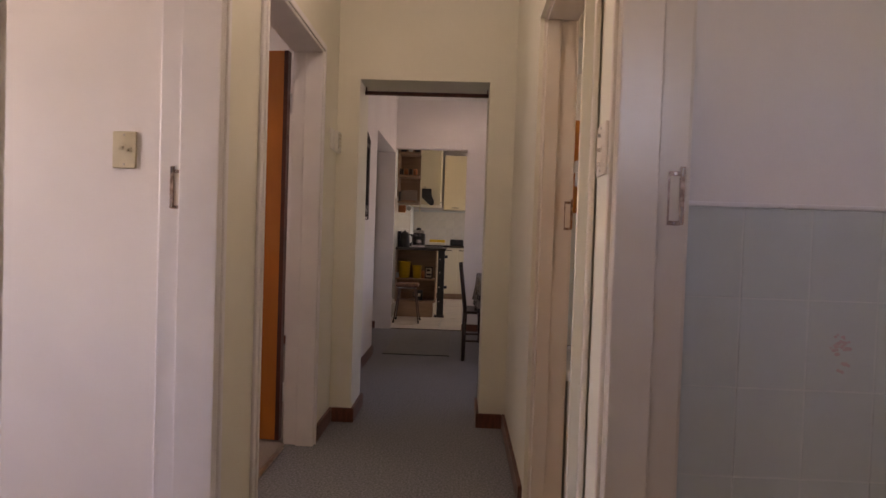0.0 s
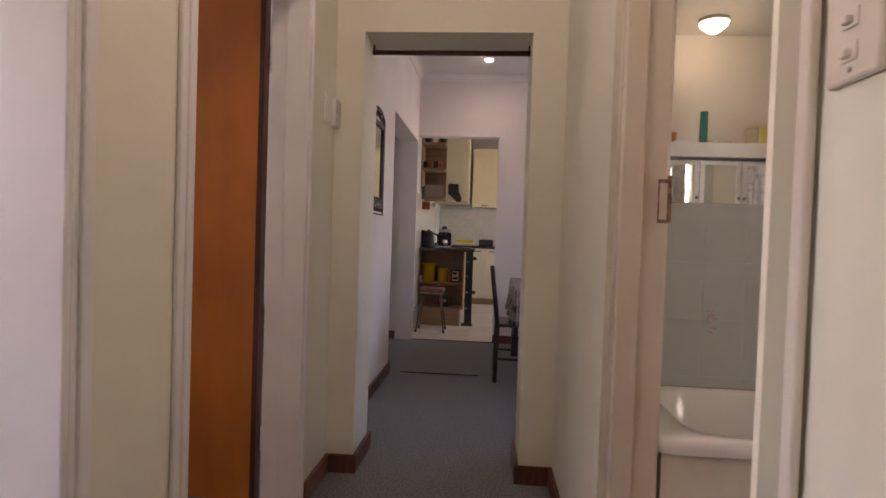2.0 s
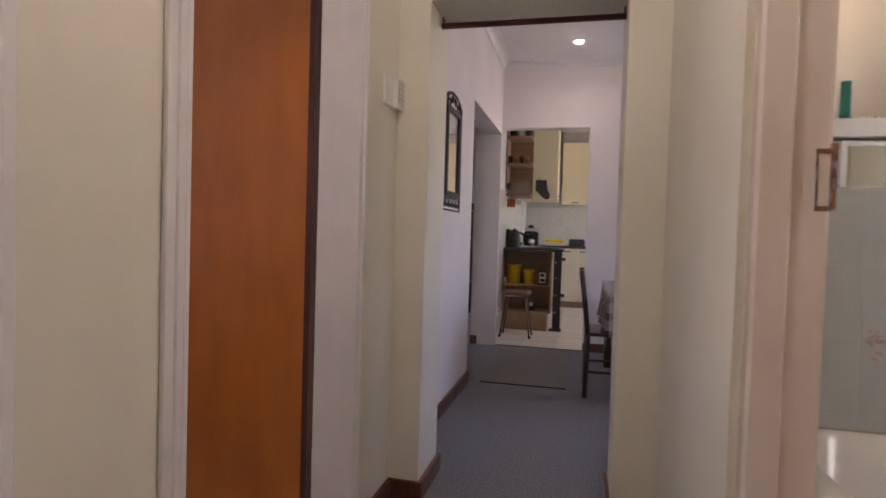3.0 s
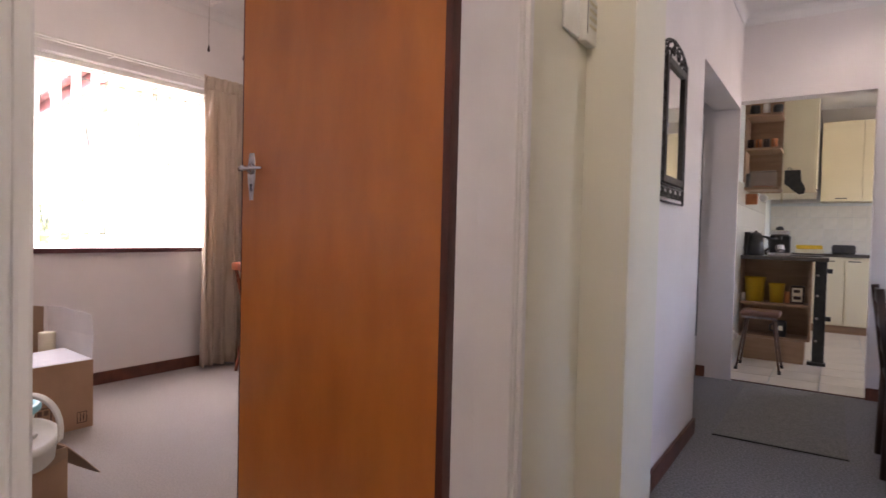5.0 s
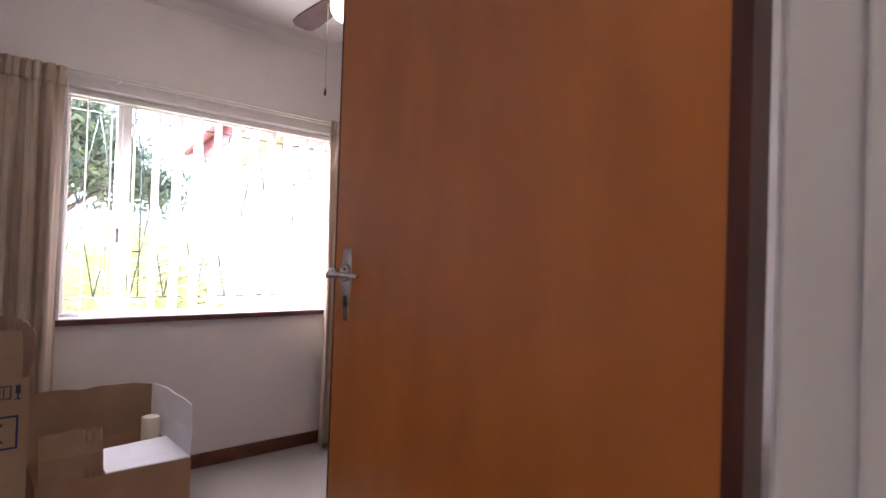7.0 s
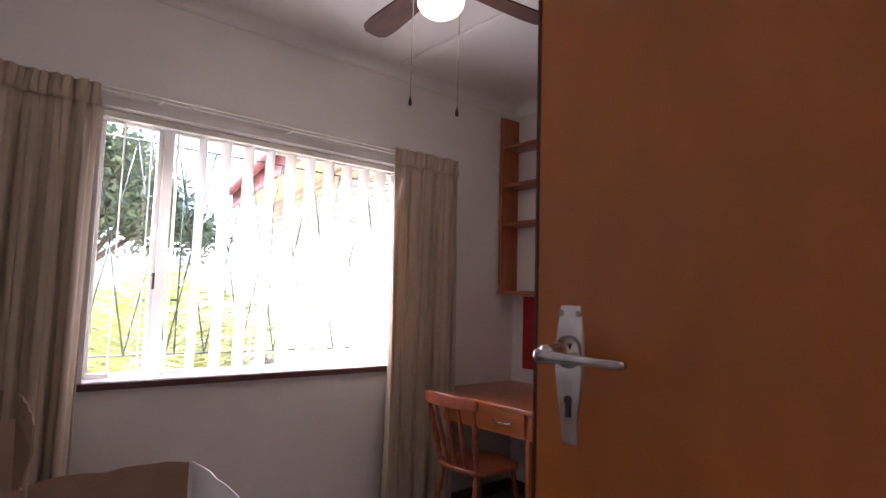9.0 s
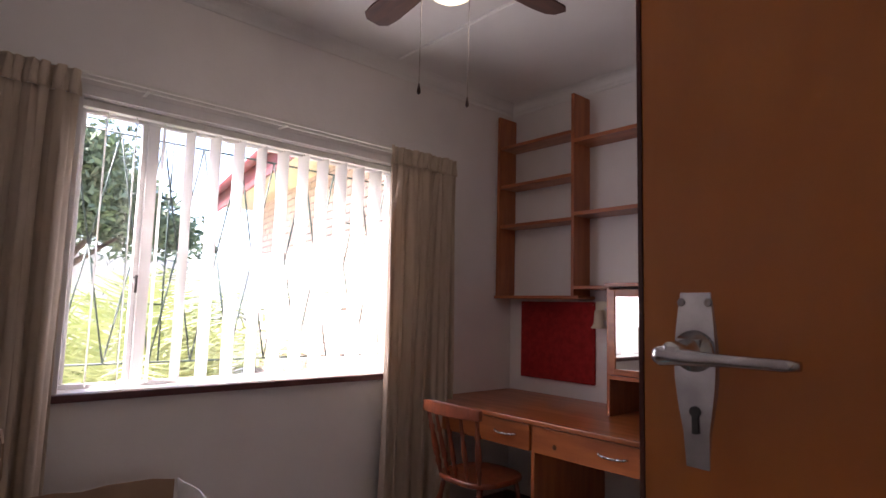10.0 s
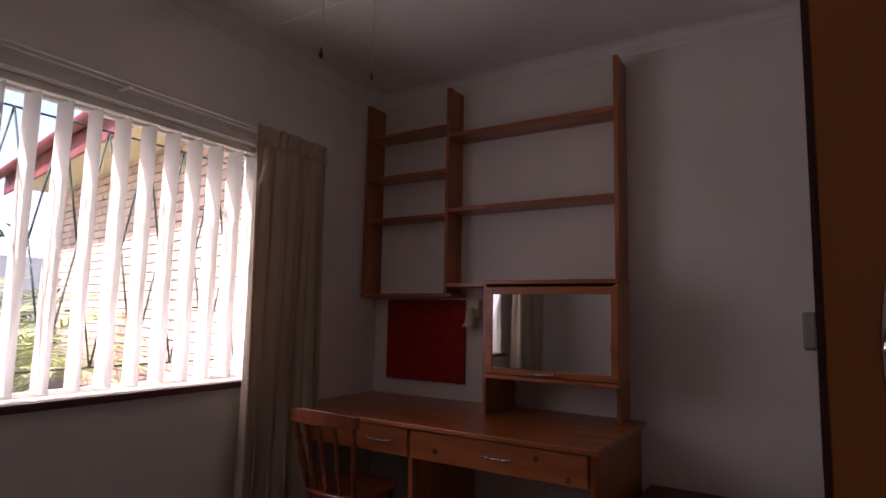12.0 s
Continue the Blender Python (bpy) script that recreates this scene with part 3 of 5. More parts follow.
bottle("shampoo_bottle", (1.26, 1.60, ZS), 0.024, 0.20, M_TEAL, "tall dark teal bottle on the bathroom shelf", neck=0.9)
bottle("beaker", (1.542, 1.60, ZS), 0.036, 0.105, M_CREAM, "pale cream beaker with a printed band on the bathroom shelf", neck=0.95, category="beaker")
M_PALE_YELLOW = material("pale_yellow_card", (0.72, 0.66, 0.22), 0.5, (0.66, 0.60, 0.18), 8)
t = thing("yellow_carton", (1.622, 1.59, ZS), "pale yellow cardboard pack on the bathroom shelf", "pack")
boxes("pack", M_PALE_YELLOW, [(-0.042, 0.042, -0.02, 0.02, 0, 0.115)], t, bevel=0.003)
bottle("powder_tin", (1.722, 1.585, ZS), 0.038, 0.15, M_WHITE, "white container with a black lid on the bathroom shelf", M_BLACK, 0.95)
bottle("lotion_bottle", (1.69, 1.645, ZS), 0.022, 0.095, M_WHITE, "small white bottle before the lidded container", neck=0.6)
bottle("clay_pot", (1.06, 1.60, ZS), 0.04, 0.07, M_CLAY, "small orange clay pot on the bathroom shelf", neck=0.95, category="pot")
t = thing("folded_cloth", (1.15, 1.61, ZS), "flat folded white cloth on the bathroom shelf", "cloth")
boxes("fold", M_WHITE, [(-0.075, 0.065, -0.05, 0.05, 0, 0.012), (-0.07, 0.06, -0.045, 0.045, 0.013, 0.022)], t, bevel=0.003)
t = thing("shell_ornament", (1.35, 1.60, ZS), "small cluster of pale seashells on the bathroom shelf", "ornament")
for k in range(5):
    bm = bmesh.new()
    turned(bm, [(0.002, 0), (0.016, 0.006), (0.013, 0.016), (0.003, 0.026)], 9, (k * 0.032 - 0.05, 0.01 * (k % 2), 0))
    part("shell", bm, M_CREAM, t)


def curtain(name, at, turn, width, height, folds, mat, label, seed=1, heading=True, depth=0.035, hem_wave=0.0):
    """Cloth hanging in folds across x, with real thickness; the top at z = height."""
    t = thing(name, at, label, "curtain", turn=turn)
    rnd = random.Random(seed)
    ph = [rnd.uniform(0, 6.28) for _ in range(6)]

    def pleat(u):
        return -0.024 * (abs(math.sin(math.pi * (folds * 2.6 * u + 0.25 * math.sin(11 * u)) + ph[4])) - 0.6)

    def fold(u, v):
        a = 2 * math.pi * folds * (u + 0.045 * math.sin(5 * u + ph[0]) + 0.014 * v * math.sin(9 * u + ph[5]))
        drape = 0.25 + 0.75 * v ** 0.5
        w = math.sin(a + ph[1])
        ridge = w * (0.70 + 0.30 * math.sin(1.7 * a + ph[4])) + 0.35 * math.sin(0.43 * a + ph[2]) + 0.10 * math.sin(2.1 * a + ph[3]) * (1 - 0.6 * v)
        return depth * drape * ridge + 0.007 * math.sin(6 * v + 7 * u + ph[3]) + (pleat(u) * (1 - v / 0.16) ** 2 if heading and v < 0.16 else 0.0)

    def sheet(nm, z0, z1, rows, f):
        bm = bmesh.new()
        cols = int(folds * 26)
        grid = [[bm.verts.new((u / cols * width + 0.006 * math.sin(3 * v / max(1, rows) + u), f(u / cols, v / rows), z1 + (z0 - z1) * v / rows)) for u in range(cols + 1)] for v in range(rows + 1)]
        for v in range(rows):
            for u in range(cols):
                bm.faces.new((grid[v][u], grid[v][u + 1], grid[v + 1][u + 1], grid[v + 1][u])).smooth = True
        ob = part(nm, bm, mat, t)
        md = ob.modifiers.new("thickness", "SOLIDIFY")
        md.thickness = 0.003
        return ob

    top = height - 0.10 if heading else height
    sheet("cloth", 0.0, top, 26, fold)
    if heading:
        sheet("heading", top + 0.0005, height, 6, lambda u, v: fold(u, 0) + pleat(u) * (0.15 if v > 0.9 else 0.5) * math.cos(3 * v) ** 2)
    return t


# bathroom window curtain, lamp
M_LACE = material("white_net_cloth", (0.78, 0.77, 0.78), 0.9, (0.5, 0.48, 0.5), 26, contrast=(0.45, 0.62))
curtain("net_curtain", (1.800, 1.535, 1.0), 90, 0.45, 0.975, 6, M_LACE, "white patterned net curtain over the bathroom window", 3, False, 0.02)
curtain("net_curtain", (1.800, 2.02, 1.0), 90, 0.45, 0.975, 6, M_LACE, "white patterned net curtain beside the window's middle", 5, False, 0.02)
bm = bmesh.new()
rod(bm, (1.80, 1.53, 1.985), (1.80, 2.52, 1.985), 0.007, 10)
turned(bm, [(0.003, -0.016), (0.013, -0.008), (0.013, 0.006), (0.006, 0.012)], 12, (1.80, 1.525, 1.985), "y")
t = thing("curtain_wire", (0, 0, 0), "thin white curtain wire above the bathroom window", "curtain rod")
part("wire", bm, M_FRAME_WHITE, t)
M_GLOW = material("glowing_glass", (0.9, 0.88, 0.8), 0.4, emit=(1.0, 0.80, 0.48), strength=0.9)
M_GLOW_FAN = material("glowing_opal_bowl", (0.9, 0.88, 0.8), 0.4, emit=(1.0, 0.86, 0.52), strength=0.24)
M_GLOW_DOWN = material("glowing_downlight", (0.9, 0.88, 0.8), 0.4, emit=(1.0, 0.9, 0.75), strength=2.5)


def dome_light(name, at, r, label):
    t = thing(name, at, label, "ceiling light")
    bm = bmesh.new()
    turned(bm, [(r * 1.05, 0), (r * 1.05, -0.018), (r * 0.98, -0.022)], 32)
    part("base", bm, M_WHITE, t)
    bm = bmesh.new()
    turned(bm, [(r * math.cos(a), -0.022 - 0.6 * r * math.sin(a)) for a in (0, 0.25, 0.5, 0.8, 1.1, 1.35, 1.54)], 32)
    ob = part("shade", bm, M_GLOW, t, "lit opal glass shade")
    ob.visible_shadow = False
    return t


dome_light("ceiling_light", (1.23, 1.78, 2.419), 0.08, "lit round opal glass ceiling light in the bathroom")
# invented fixture, out of view, to go with the corridor's fill bulb
dome_light("ceiling_light", (-0.22, 0.5, H), 0.13, "added unseen round opal glass ceiling light in the corridor")
t = thing("downlight", (-0.08, 6.35, H), "small lit round downlight in the dining room ceiling", "ceiling light")
bm = bmesh.new()
turned(bm, [(0.055, -0.001), (0.055, -0.006), (0.040, -0.008)], 24)
part("ring", bm, M_WHITE, t)
bm = bmesh.new()
turned(bm, [(0.038, -0.0075), (0.034, -0.018), (0.02, -0.024), (0.004, -0.026)], 20)
ob = part("bulb", bm, M_GLOW_DOWN, t, "lit bulb")
ob.visible_shadow = False

# dining room
t = thing("wall_mirror", (-0.80, 4.65, 1.25), "narrow wall mirror in a black scrolled wrought-iron frame", "mirror", turn=90)
W0 = 0.225
boxes("glass", M_MIRROR, [(-0.155, 0.155, -0.018, -0.012, 0.11, 0.585)], t)
boxes("inner_frame", M_IRON, [(-0.185, -0.152, -0.03, -0.006, 0.08, 0.615), (0.152, 0.185, -0.03, -0.006, 0.08, 0.615), (-0.152, 0.152, -0.03, -0.006, 0.08, 0.112), (-0.152, 0.152, -0.03, -0.006, 0.583, 0.615)], t, bevel=0.003)


def scroll(bm, cx, cz, r, a0, turns, y=-0.02, sign=1, rr=0.0045):
    pts = []
    n = int(10 * turns) + 2
    for i in range(n + 1):
        u = i / n
        a = a0 + sign * u * turns * 2 * math.pi
        pts.append((cx + r * (1 - 0.75 * u) * math.cos(a), y, cz + r * (1 - 0.75 * u) * math.sin(a)))
    tube(bm, pts, rr, 6)


bm = bmesh.new()
for sx in (-1, 1):
    rod(bm, (sx * W0, -0.02, 0.0), (sx * W0, -0.02, 0.66), 0.005)
for z in (0.0, 0.07):
    rod(bm, (-W0, -0.02, z), (W0, -0.02, z), 0.005)
part("outer_frame", bm, M_IRON, t)
for sx in (-1, 1):
    for k in range(11):
        bm = bmesh.new()
        scroll(bm, sx * 0.205, 0.09 + k * 0.052, 0.019, 0 if k % 2 else 3.14, 0.9, sign=sx)
        part("side_scroll", bm, M_IRON, t)
for k in range(9):
    bm = bmesh.new()
    scroll(bm, -0.19 + k * 0.0475, 0.035, 0.024, 1.57, 0.9, sign=1 if k % 2 else -1)
    part("bottom_scroll", bm, M_IRON, t)
bm = bmesh.new()
tube(bm, [(W0 * math.cos(a), -0.02, 0.62 + 0.085 * math.sin(a)) for a in [math.pi * i / 14 for i in range(15)]], 0.006)
for sx in (-1, 1):
    scroll(bm, sx * 0.12, 0.64, 0.045, 1.2, 1.2, sign=-sx)
    scroll(bm, sx * 0.05, 0.665, 0.035, 2.0, 1.2, sign=sx)
    scroll(bm, sx * 0.185, 0.63, 0.03, 1.0, 1.0, sign=-sx)
part("crest_scroll", bm, M_IRON, t)

t = thing("floor_mat", (-0.385, 6.16, 0.0), "flat grey floor mat with a dark bound edge on carpet", "mat")
M_MAT = material("grey_mat_weave", (0.30, 0.295, 0.28), 0.95, (0.17, 0.168, 0.165), 120, bump=0.6, bump_scale=300)
boxes("mat_body", M_MAT, [(-0.31, 0.31, -0.70, 0.72, 0, 0.005)], t, bevel=0.001)
boxes("binding", M_BLACK, [(-0.315, 0.315, -0.712, -0.70, 0, 0.007)], t)

M_DARKWOOD = material("dark_stained_wood", (0.05, 0.020, 0.012), 0.32, (0.028, 0.011, 0.008), 6, (3, 3, 0.6), bump=0.08, coat=0.2)
chair = thing("dining_chair", (0.058, 5.485, 0), "dark stained wooden ladder-back chair pushed up to the table", "chair", turn=-90)
for sx in (-1, 1):
    bm = bmesh.new()
    tube(bm, [(sx * 0.20, 0.0, 0), (sx * 0.20, 0.01, 0.44), (sx * 0.19, -0.045, 0.88)], 0.018, 10)
    part("back_post", bm, M_DARKWOOD, chair)
    bm = bmesh.new()
    rod(bm, (sx * 0.19, 0.38, 0), (sx * 0.19, 0.38, 0.43), 0.017, 10)
    part("front_leg", bm, M_DARKWOOD, chair)
    bm = bmesh.new()
    rod(bm, (sx * 0.195, 0.01, 0.18), (sx * 0.19, 0.38, 0.18), 0.010, 8)
    part("side_stretcher", bm, M_DARKWOOD, chair)
for z in (0.14, 0.26):
    bm = bmesh.new()
    rod(bm, (-0.19, 0.38, z), (0.19, 0.38, z), 0.010, 8)
    part("front_stretcher", bm, M_DARKWOOD, chair)
for z, y in ((0.58, -0.005), (0.70, -0.02), (0.83, -0.038)):
    boxes("back_slat", M_DARKWOOD, [(-0.19, 0.19, y - 0.009, y + 0.009, z - 0.03, z + 0.035)], chair, bevel=0.004)
boxes("seat", M_DARKWOOD, [(-0.215, 0.215, 0.0, 0.41, 0.43, 0.455)], chair, bevel=0.008)

table = thing("dining_table", (0.75, 5.70, 0), "dark wooden dining table under a plaid cloth", "table")
boxes("tabletop", M_DARKWOOD, [(-0.55, 0.55, -0.66, 0.66, 0.70, 0.735)], table, bevel=0.004)
boxes("apron", M_DARKWOOD, [(-0.50, 0.50, -0.61, -0.59, 0.60, 0.70), (-0.50, 0.50, 0.59, 0.61, 0.60, 0.70), (-0.50, -0.48, -0.59, 0.59, 0.60, 0.70), (0.48, 0.50, -0.59, 0.59, 0.60, 0.70)], table)
for sx in (-1, 1):
    for sy in (-1, 1):
        boxes("leg", M_DARKWOOD, [(sx * 0.5 - 0.03, sx * 0.5 + 0.03, sy * 0.61 - 0.03, sy * 0.61 + 0.03, 0, 0.60)], table, bevel=0.005)


def plaid_material():
    m = material("plaid_tablecloth", (0.2, 0.18, 0.18), 0.25)
    n, l = m.node_tree.nodes, m.node_tree.links
    tc = n.new("ShaderNodeTexCoord")
    sep = n.new("ShaderNodeSeparateXYZ")
    l.new(tc.outputs["UV"], sep.inputs[0])
    total = None
    for axis, freq, width, weight in ((0, 9.0, 0.5, 0.35), (1, 9.0, 0.5, 0.35), (0, 18.0, 0.12, 0.4), (1, 18.0, 0.12, 0.4)):
        mul = n.new("ShaderNodeMath")
        mul.operation, mul.inputs[1].default_value = "MULTIPLY", freq
        l.new(sep.outputs[axis], mul.inputs[0])
        fr = n.new("ShaderNodeMath")
        fr.operation = "FRACT"
        l.new(mul.outputs[0], fr.inputs[0])
        lt = n.new("ShaderNodeMath")
        lt.operation, lt.inputs[1].default_value = "LESS_THAN", width
        l.new(fr.outputs[0], lt.inputs[0])
        sc = n.new("ShaderNodeMath")
        sc.operation, sc.inputs[1].default_value = "MULTIPLY", weight
        l.new(lt.outputs[0], sc.inputs[0])
        if total is None:
            total = sc
        else:
            add = n.new("ShaderNodeMath")
            l.new(total.outputs[0], add.inputs[0])
            l.new(sc.outputs[0], add.inputs[1])
            total = add
    mix = n.new("ShaderNodeMix")
    mix.data_type = "RGBA"
    mix.inputs[6].default_value, mix.inputs[7].default_value = (0.07, 0.055, 0.06, 1), (0.52, 0.47, 0.46, 1)
    l.new(total.outputs[0], mix.inputs[0])
    l.new(mix.outputs[2], n["Principled BSDF"].inputs["Base Color"])
    return m


cloth = thing("tablecloth", (0.75, 5.70, 0.737), "glossy plaid tablecloth draped over the dining table", "tablecloth")
bm = bmesh.new()
uvl = bm.loops.layers.uv.new("uv")
N = 44
pos = {}
for i in range(N + 1):
    for j in range(N + 1):
        u, v = (i / N * 2 - 1) * 0.82, (j / N * 2 - 1) * 0.93
        ox, oy = max(0, abs(u) - 0.56), max(0, abs(v) - 0.67)
        x = math.copysign(min(abs(u), 0.56), u) if u else 0
        y = math.copysign(min(abs(v), 0.67), v) if v else 0
        drop = math.hypot(ox, oy)
        flare = 0.10 * drop + 0.020 * drop * 4 * math.sin(14 * (x + y) + 3 * u)
        x += math.copysign(flare if ox > 0 else 0, u)
        y += math.copysign(flare if oy > 0 else 0, v)
        pos[i, j] = (bm.verts.new((x, y, 0.002 - drop)), u, v)
for i in range(N):
    for j in range(N):
        ks = ((i, j), (i + 1, j), (i + 1, j + 1), (i, j + 1))
        f = bm.faces.new([pos[k][0] for k in ks])
        f.smooth = True
        for lp, k in zip(f.loops, ks):
            lp[uvl].uv = (pos[k][1] + 1, pos[k][2] + 1)
ob = part("cloth", bm, plaid_material(), cloth)
ob.modifiers.new("thickness", "SOLIDIFY").thickness = 0.002

# kitchen
M_COUNTER = material("dark_speckled_worktop", (0.035, 0.03, 0.028), 0.25, (0.09, 0.08, 0.07), 120)
M_SHELFWOOD = material("light_brown_board", (0.36, 0.23, 0.14), 0.55, (0.29, 0.18, 0.105), 4, (1, 1, 8), bump=0.05)
M_CUPBOARD = material("cream_cupboard_laminate", (0.72, 0.65, 0.45), 0.35, (0.68, 0.61, 0.42), 2)
t = thing("kitchen_peninsula", (0, 0, 0), "open-fronted brown board counter base with a middle shelf", "counter")
boxes("back_panel", M_SHELFWOOD, [(-0.90, -0.32, 8.28, 8.30, 0.20, 0.92)], t)
boxes("side_panel", M_SHELFWOOD, [(-0.34, -0.32, 8.0, 8.28, 0.20, 0.92)], t)
boxes("side_panel", M_SHELFWOOD, [(-0.90, -0.885, 8.0, 8.28, 0.20, 0.92)], t)
boxes("shelf", M_SHELFWOOD, [(-0.885, -0.34, 7.99, 8.28, 0.505, 0.525)], t, bevel=0.002)
boxes("shelf", M_SHELFWOOD, [(-0.885, -0.34, 7.99, 8.28, 0.20, 0.22)], t, bevel=0.002)
boxes("plinth", M_SHELFWOOD, [(-0.84, -0.36, 7.96, 8.28, 0, 0.20)], t, bevel=0.003)
t = thing("worktop", (0, 0, 0), "dark speckled worktop on the peninsula", "worktop")
boxes("slab", M_COUNTER, [(-0.90, -0.20, 7.96, 8.62, 0.92, 0.955)], t, bevel=0.006)
t = thing("support_post", (-0.255, 8.02, 0), "black metal support post with bright studs under the worktop", "post")
boxes("post", M_BLACK, [(-0.045, 0.045, -0.03, 0.03, 0.02, 0.92)], t, bevel=0.006)
boxes("foot", M_BLACK, [(-0.08, 0.06, -0.04, 0.04, 0, 0.03)], t, bevel=0.004)
for z in (0.80, 0.62, 0.42, 0.22):
    bm = bmesh.new()
    turned(bm, [(0.014, 0), (0.012, -0.012), (0.004, -0.016)], 12, (-0.02, -0.03, z), "y")
    part("stud", bm, M_CHROME, t)
for z in (0.84, 0.42):
    boxes("catch", M_BLACK, [(0.045, 0.085, -0.015, 0.015, z - 0.02, z + 0.02)], t, bevel=0.003)


def tub_bin(at, r, h, label):
    t = thing("storage_bin", at, label, "bin", "yellow bins on the shelf")
    bm = bmesh.new()
    turned(bm, [(r * 0.82, 0), (r, h), (r * 1.06, h), (r * 1.06, h - 0.008), (r * 0.94, h - 0.004), (r * 0.78, 0.006)], 24)
    part("body", bm, M_YELLOW, t)


tub_bin((-0.775, 8.12, 0.526), 0.088, 0.225, "larger bright yellow plastic bin on the brown shelf")
tub_bin((-0.595, 8.12, 0.526), 0.066, 0.175, "smaller bright yellow plastic bin on the brown shelf")
bottle("small_jar", (-0.865, 8.06, 0.526), 0.018, 0.075, M_WHITE, "small white jar beside the yellow bins", neck=0.9, category="jar")
t = thing("picture_box", (-0.43, 8.1, 0.526), "small dark framed box with a pale printed front", "box")
boxes("frame", M_DARKWOOD, [(-0.055, 0.055, -0.02, 0.02, 0, 0.165)], t, bevel=0.003)
boxes("print", M_CREAM, [(-0.04, 0.04, -0.023, -0.0205, 0.02, 0.145)], t)
boxes("print_bar", M_DARKWOOD, [(-0.03, 0.02, -0.025, -0.0235, 0.10, 0.13)], t)
boxes("print_bar", M_DARKWOOD, [(-0.03, 0.03, -0.025, -0.0235, 0.04, 0.07)], t)
t = thing("canister", (-0.51, 8.1, 0.526), "small brown tin between the bin and the box", "tin")
bm = bmesh.new()
turned(bm, [(0.022, 0), (0.022, 0.10), (0.018, 0.105)], 14)
part("body", bm, M_CLAY, t)
t = thing("black_mug", (-0.55, 8.06, 0.221), "black mug with a pale print on the lower shelf", "mug")
bm = bmesh.new()
turned(bm, [(0.045, 0), (0.05, 0.14), (0.045, 0.14), (0.04, 0.01)], 18)
part("body", bm, M_BLACK, t)
bm = bmesh.new()
tube(bm, [(-0.048, 0, 0.11), (-0.085, 0, 0.10), (-0.085, 0, 0.05), (-0.048, 0, 0.04)], 0.006)
part("ear", bm, M_BLACK, t)
boxes("label", M_CREAM, [(-0.015, 0.02, -0.0515, -0.047, 0.06, 0.10)], t)

t = thing("kitchen_stool", (-0.665, 7.52, 0), "low stool with brown padded seat and splayed chrome legs", "stool")
M_LEGS = material("tarnished_brown_metal", (0.16, 0.10, 0.075), 0.4, (0.09, 0.055, 0.04), 30, metal=0.6)
M_VINYL = material("brown_vinyl", (0.22, 0.11, 0.075), 0.4, (0.16, 0.08, 0.055), 30, bump=0.2, bump_scale=200)
boxes("seat", M_VINYL, [(-0.145, 0.145, -0.13, 0.13, 0.455, 0.505)], t, bevel=0.02)
boxes("seat_frame", M_CHROME, [(-0.125, 0.125, -0.11, 0.11, 0.440, 0.455)], t)
for sx in (-1, 1):
    for sy in (-1, 1):
        bm = bmesh.new()
        rod(bm, (sx * 0.10, sy * 0.09, 0.44), (sx * 0.16, sy * 0.14, 0.0), 0.009, 10)
        lg = part("leg", bm, M_LEGS, t)
        bm = bmesh.new()
        rod(bm, (sx * 0.157, sy * 0.1375, 0.03), (sx * 0.162, sy * 0.142, 0.0), 0.013, 10)
        part("rubber_foot", bm, M_BLACK, lg)

t = thing("coffee_machine", (-0.62, 8.25, 0.955), "black and chrome espresso machine on the worktop", "coffee machine")
boxes("body", M_BLACK, [(-0.06, 0.11, 0.0, 0.18, 0.03, 0.19)], t, bevel=0.01)
boxes("drip_tray", M_CHROME, [(-0.07, 0.12, -0.10, 0.18, 0, 0.03)], t, bevel=0.004)
boxes("head", M_CHROME, [(-0.05, 0.10, -0.08, 0.16, 0.19, 0.24)], t, bevel=0.012)
bm = bmesh.new()
turned(bm, [(0.035, 0.24), (0.035, 0.265), (0.015, 0.28)], 16, (0.02, 0.03, 0))
part("lid", bm, M_BLACK, t)
bm = bmesh.new()
rod(bm, (0.02, -0.03, 0.165), (-0.07, -0.14, 0.16), 0.010, 10)
turned(bm, [(0.026, 0.150), (0.028, 0.19)], 16, (0.02, -0.03, 0))
part("filter_holder", bm, M_BLACK, t)
bm = bmesh.new()
turned(bm, [(0.035, 0.032), (0.042, 0.07), (0.035, 0.10), (0.037, 0.105)], 16, (0.03, -0.03, 0))
part("jug", bm, M_CHROME, t)
t = thing("kettle", (-0.79, 8.2, 0.955), "black kettle beside the espresso machine", "kettle")
bm = bmesh.new()
turned(bm, [(0.075, 0), (0.078, 0.02), (0.06, 0.18), (0.045, 0.21), (0.012, 0.22), (0.012, 0.235)], 20)
part("body", bm, M_BLACK, t)
bm = bmesh.new()
tube(bm, [(0.055, 0, 0.18), (0.11, 0, 0.17), (0.115, 0, 0.07), (0.075, 0, 0.04)], 0.010)
part("grip", bm, M_BLACK, t)
t = thing("knife_block", (-0.865, 8.25, 0.955), "tall dark block against the tiled wall", "knife block")
boxes("block", M_BLACK, [(-0.025, 0.025, -0.05, 0.05, 0, 0.22)], t, bevel=0.004)

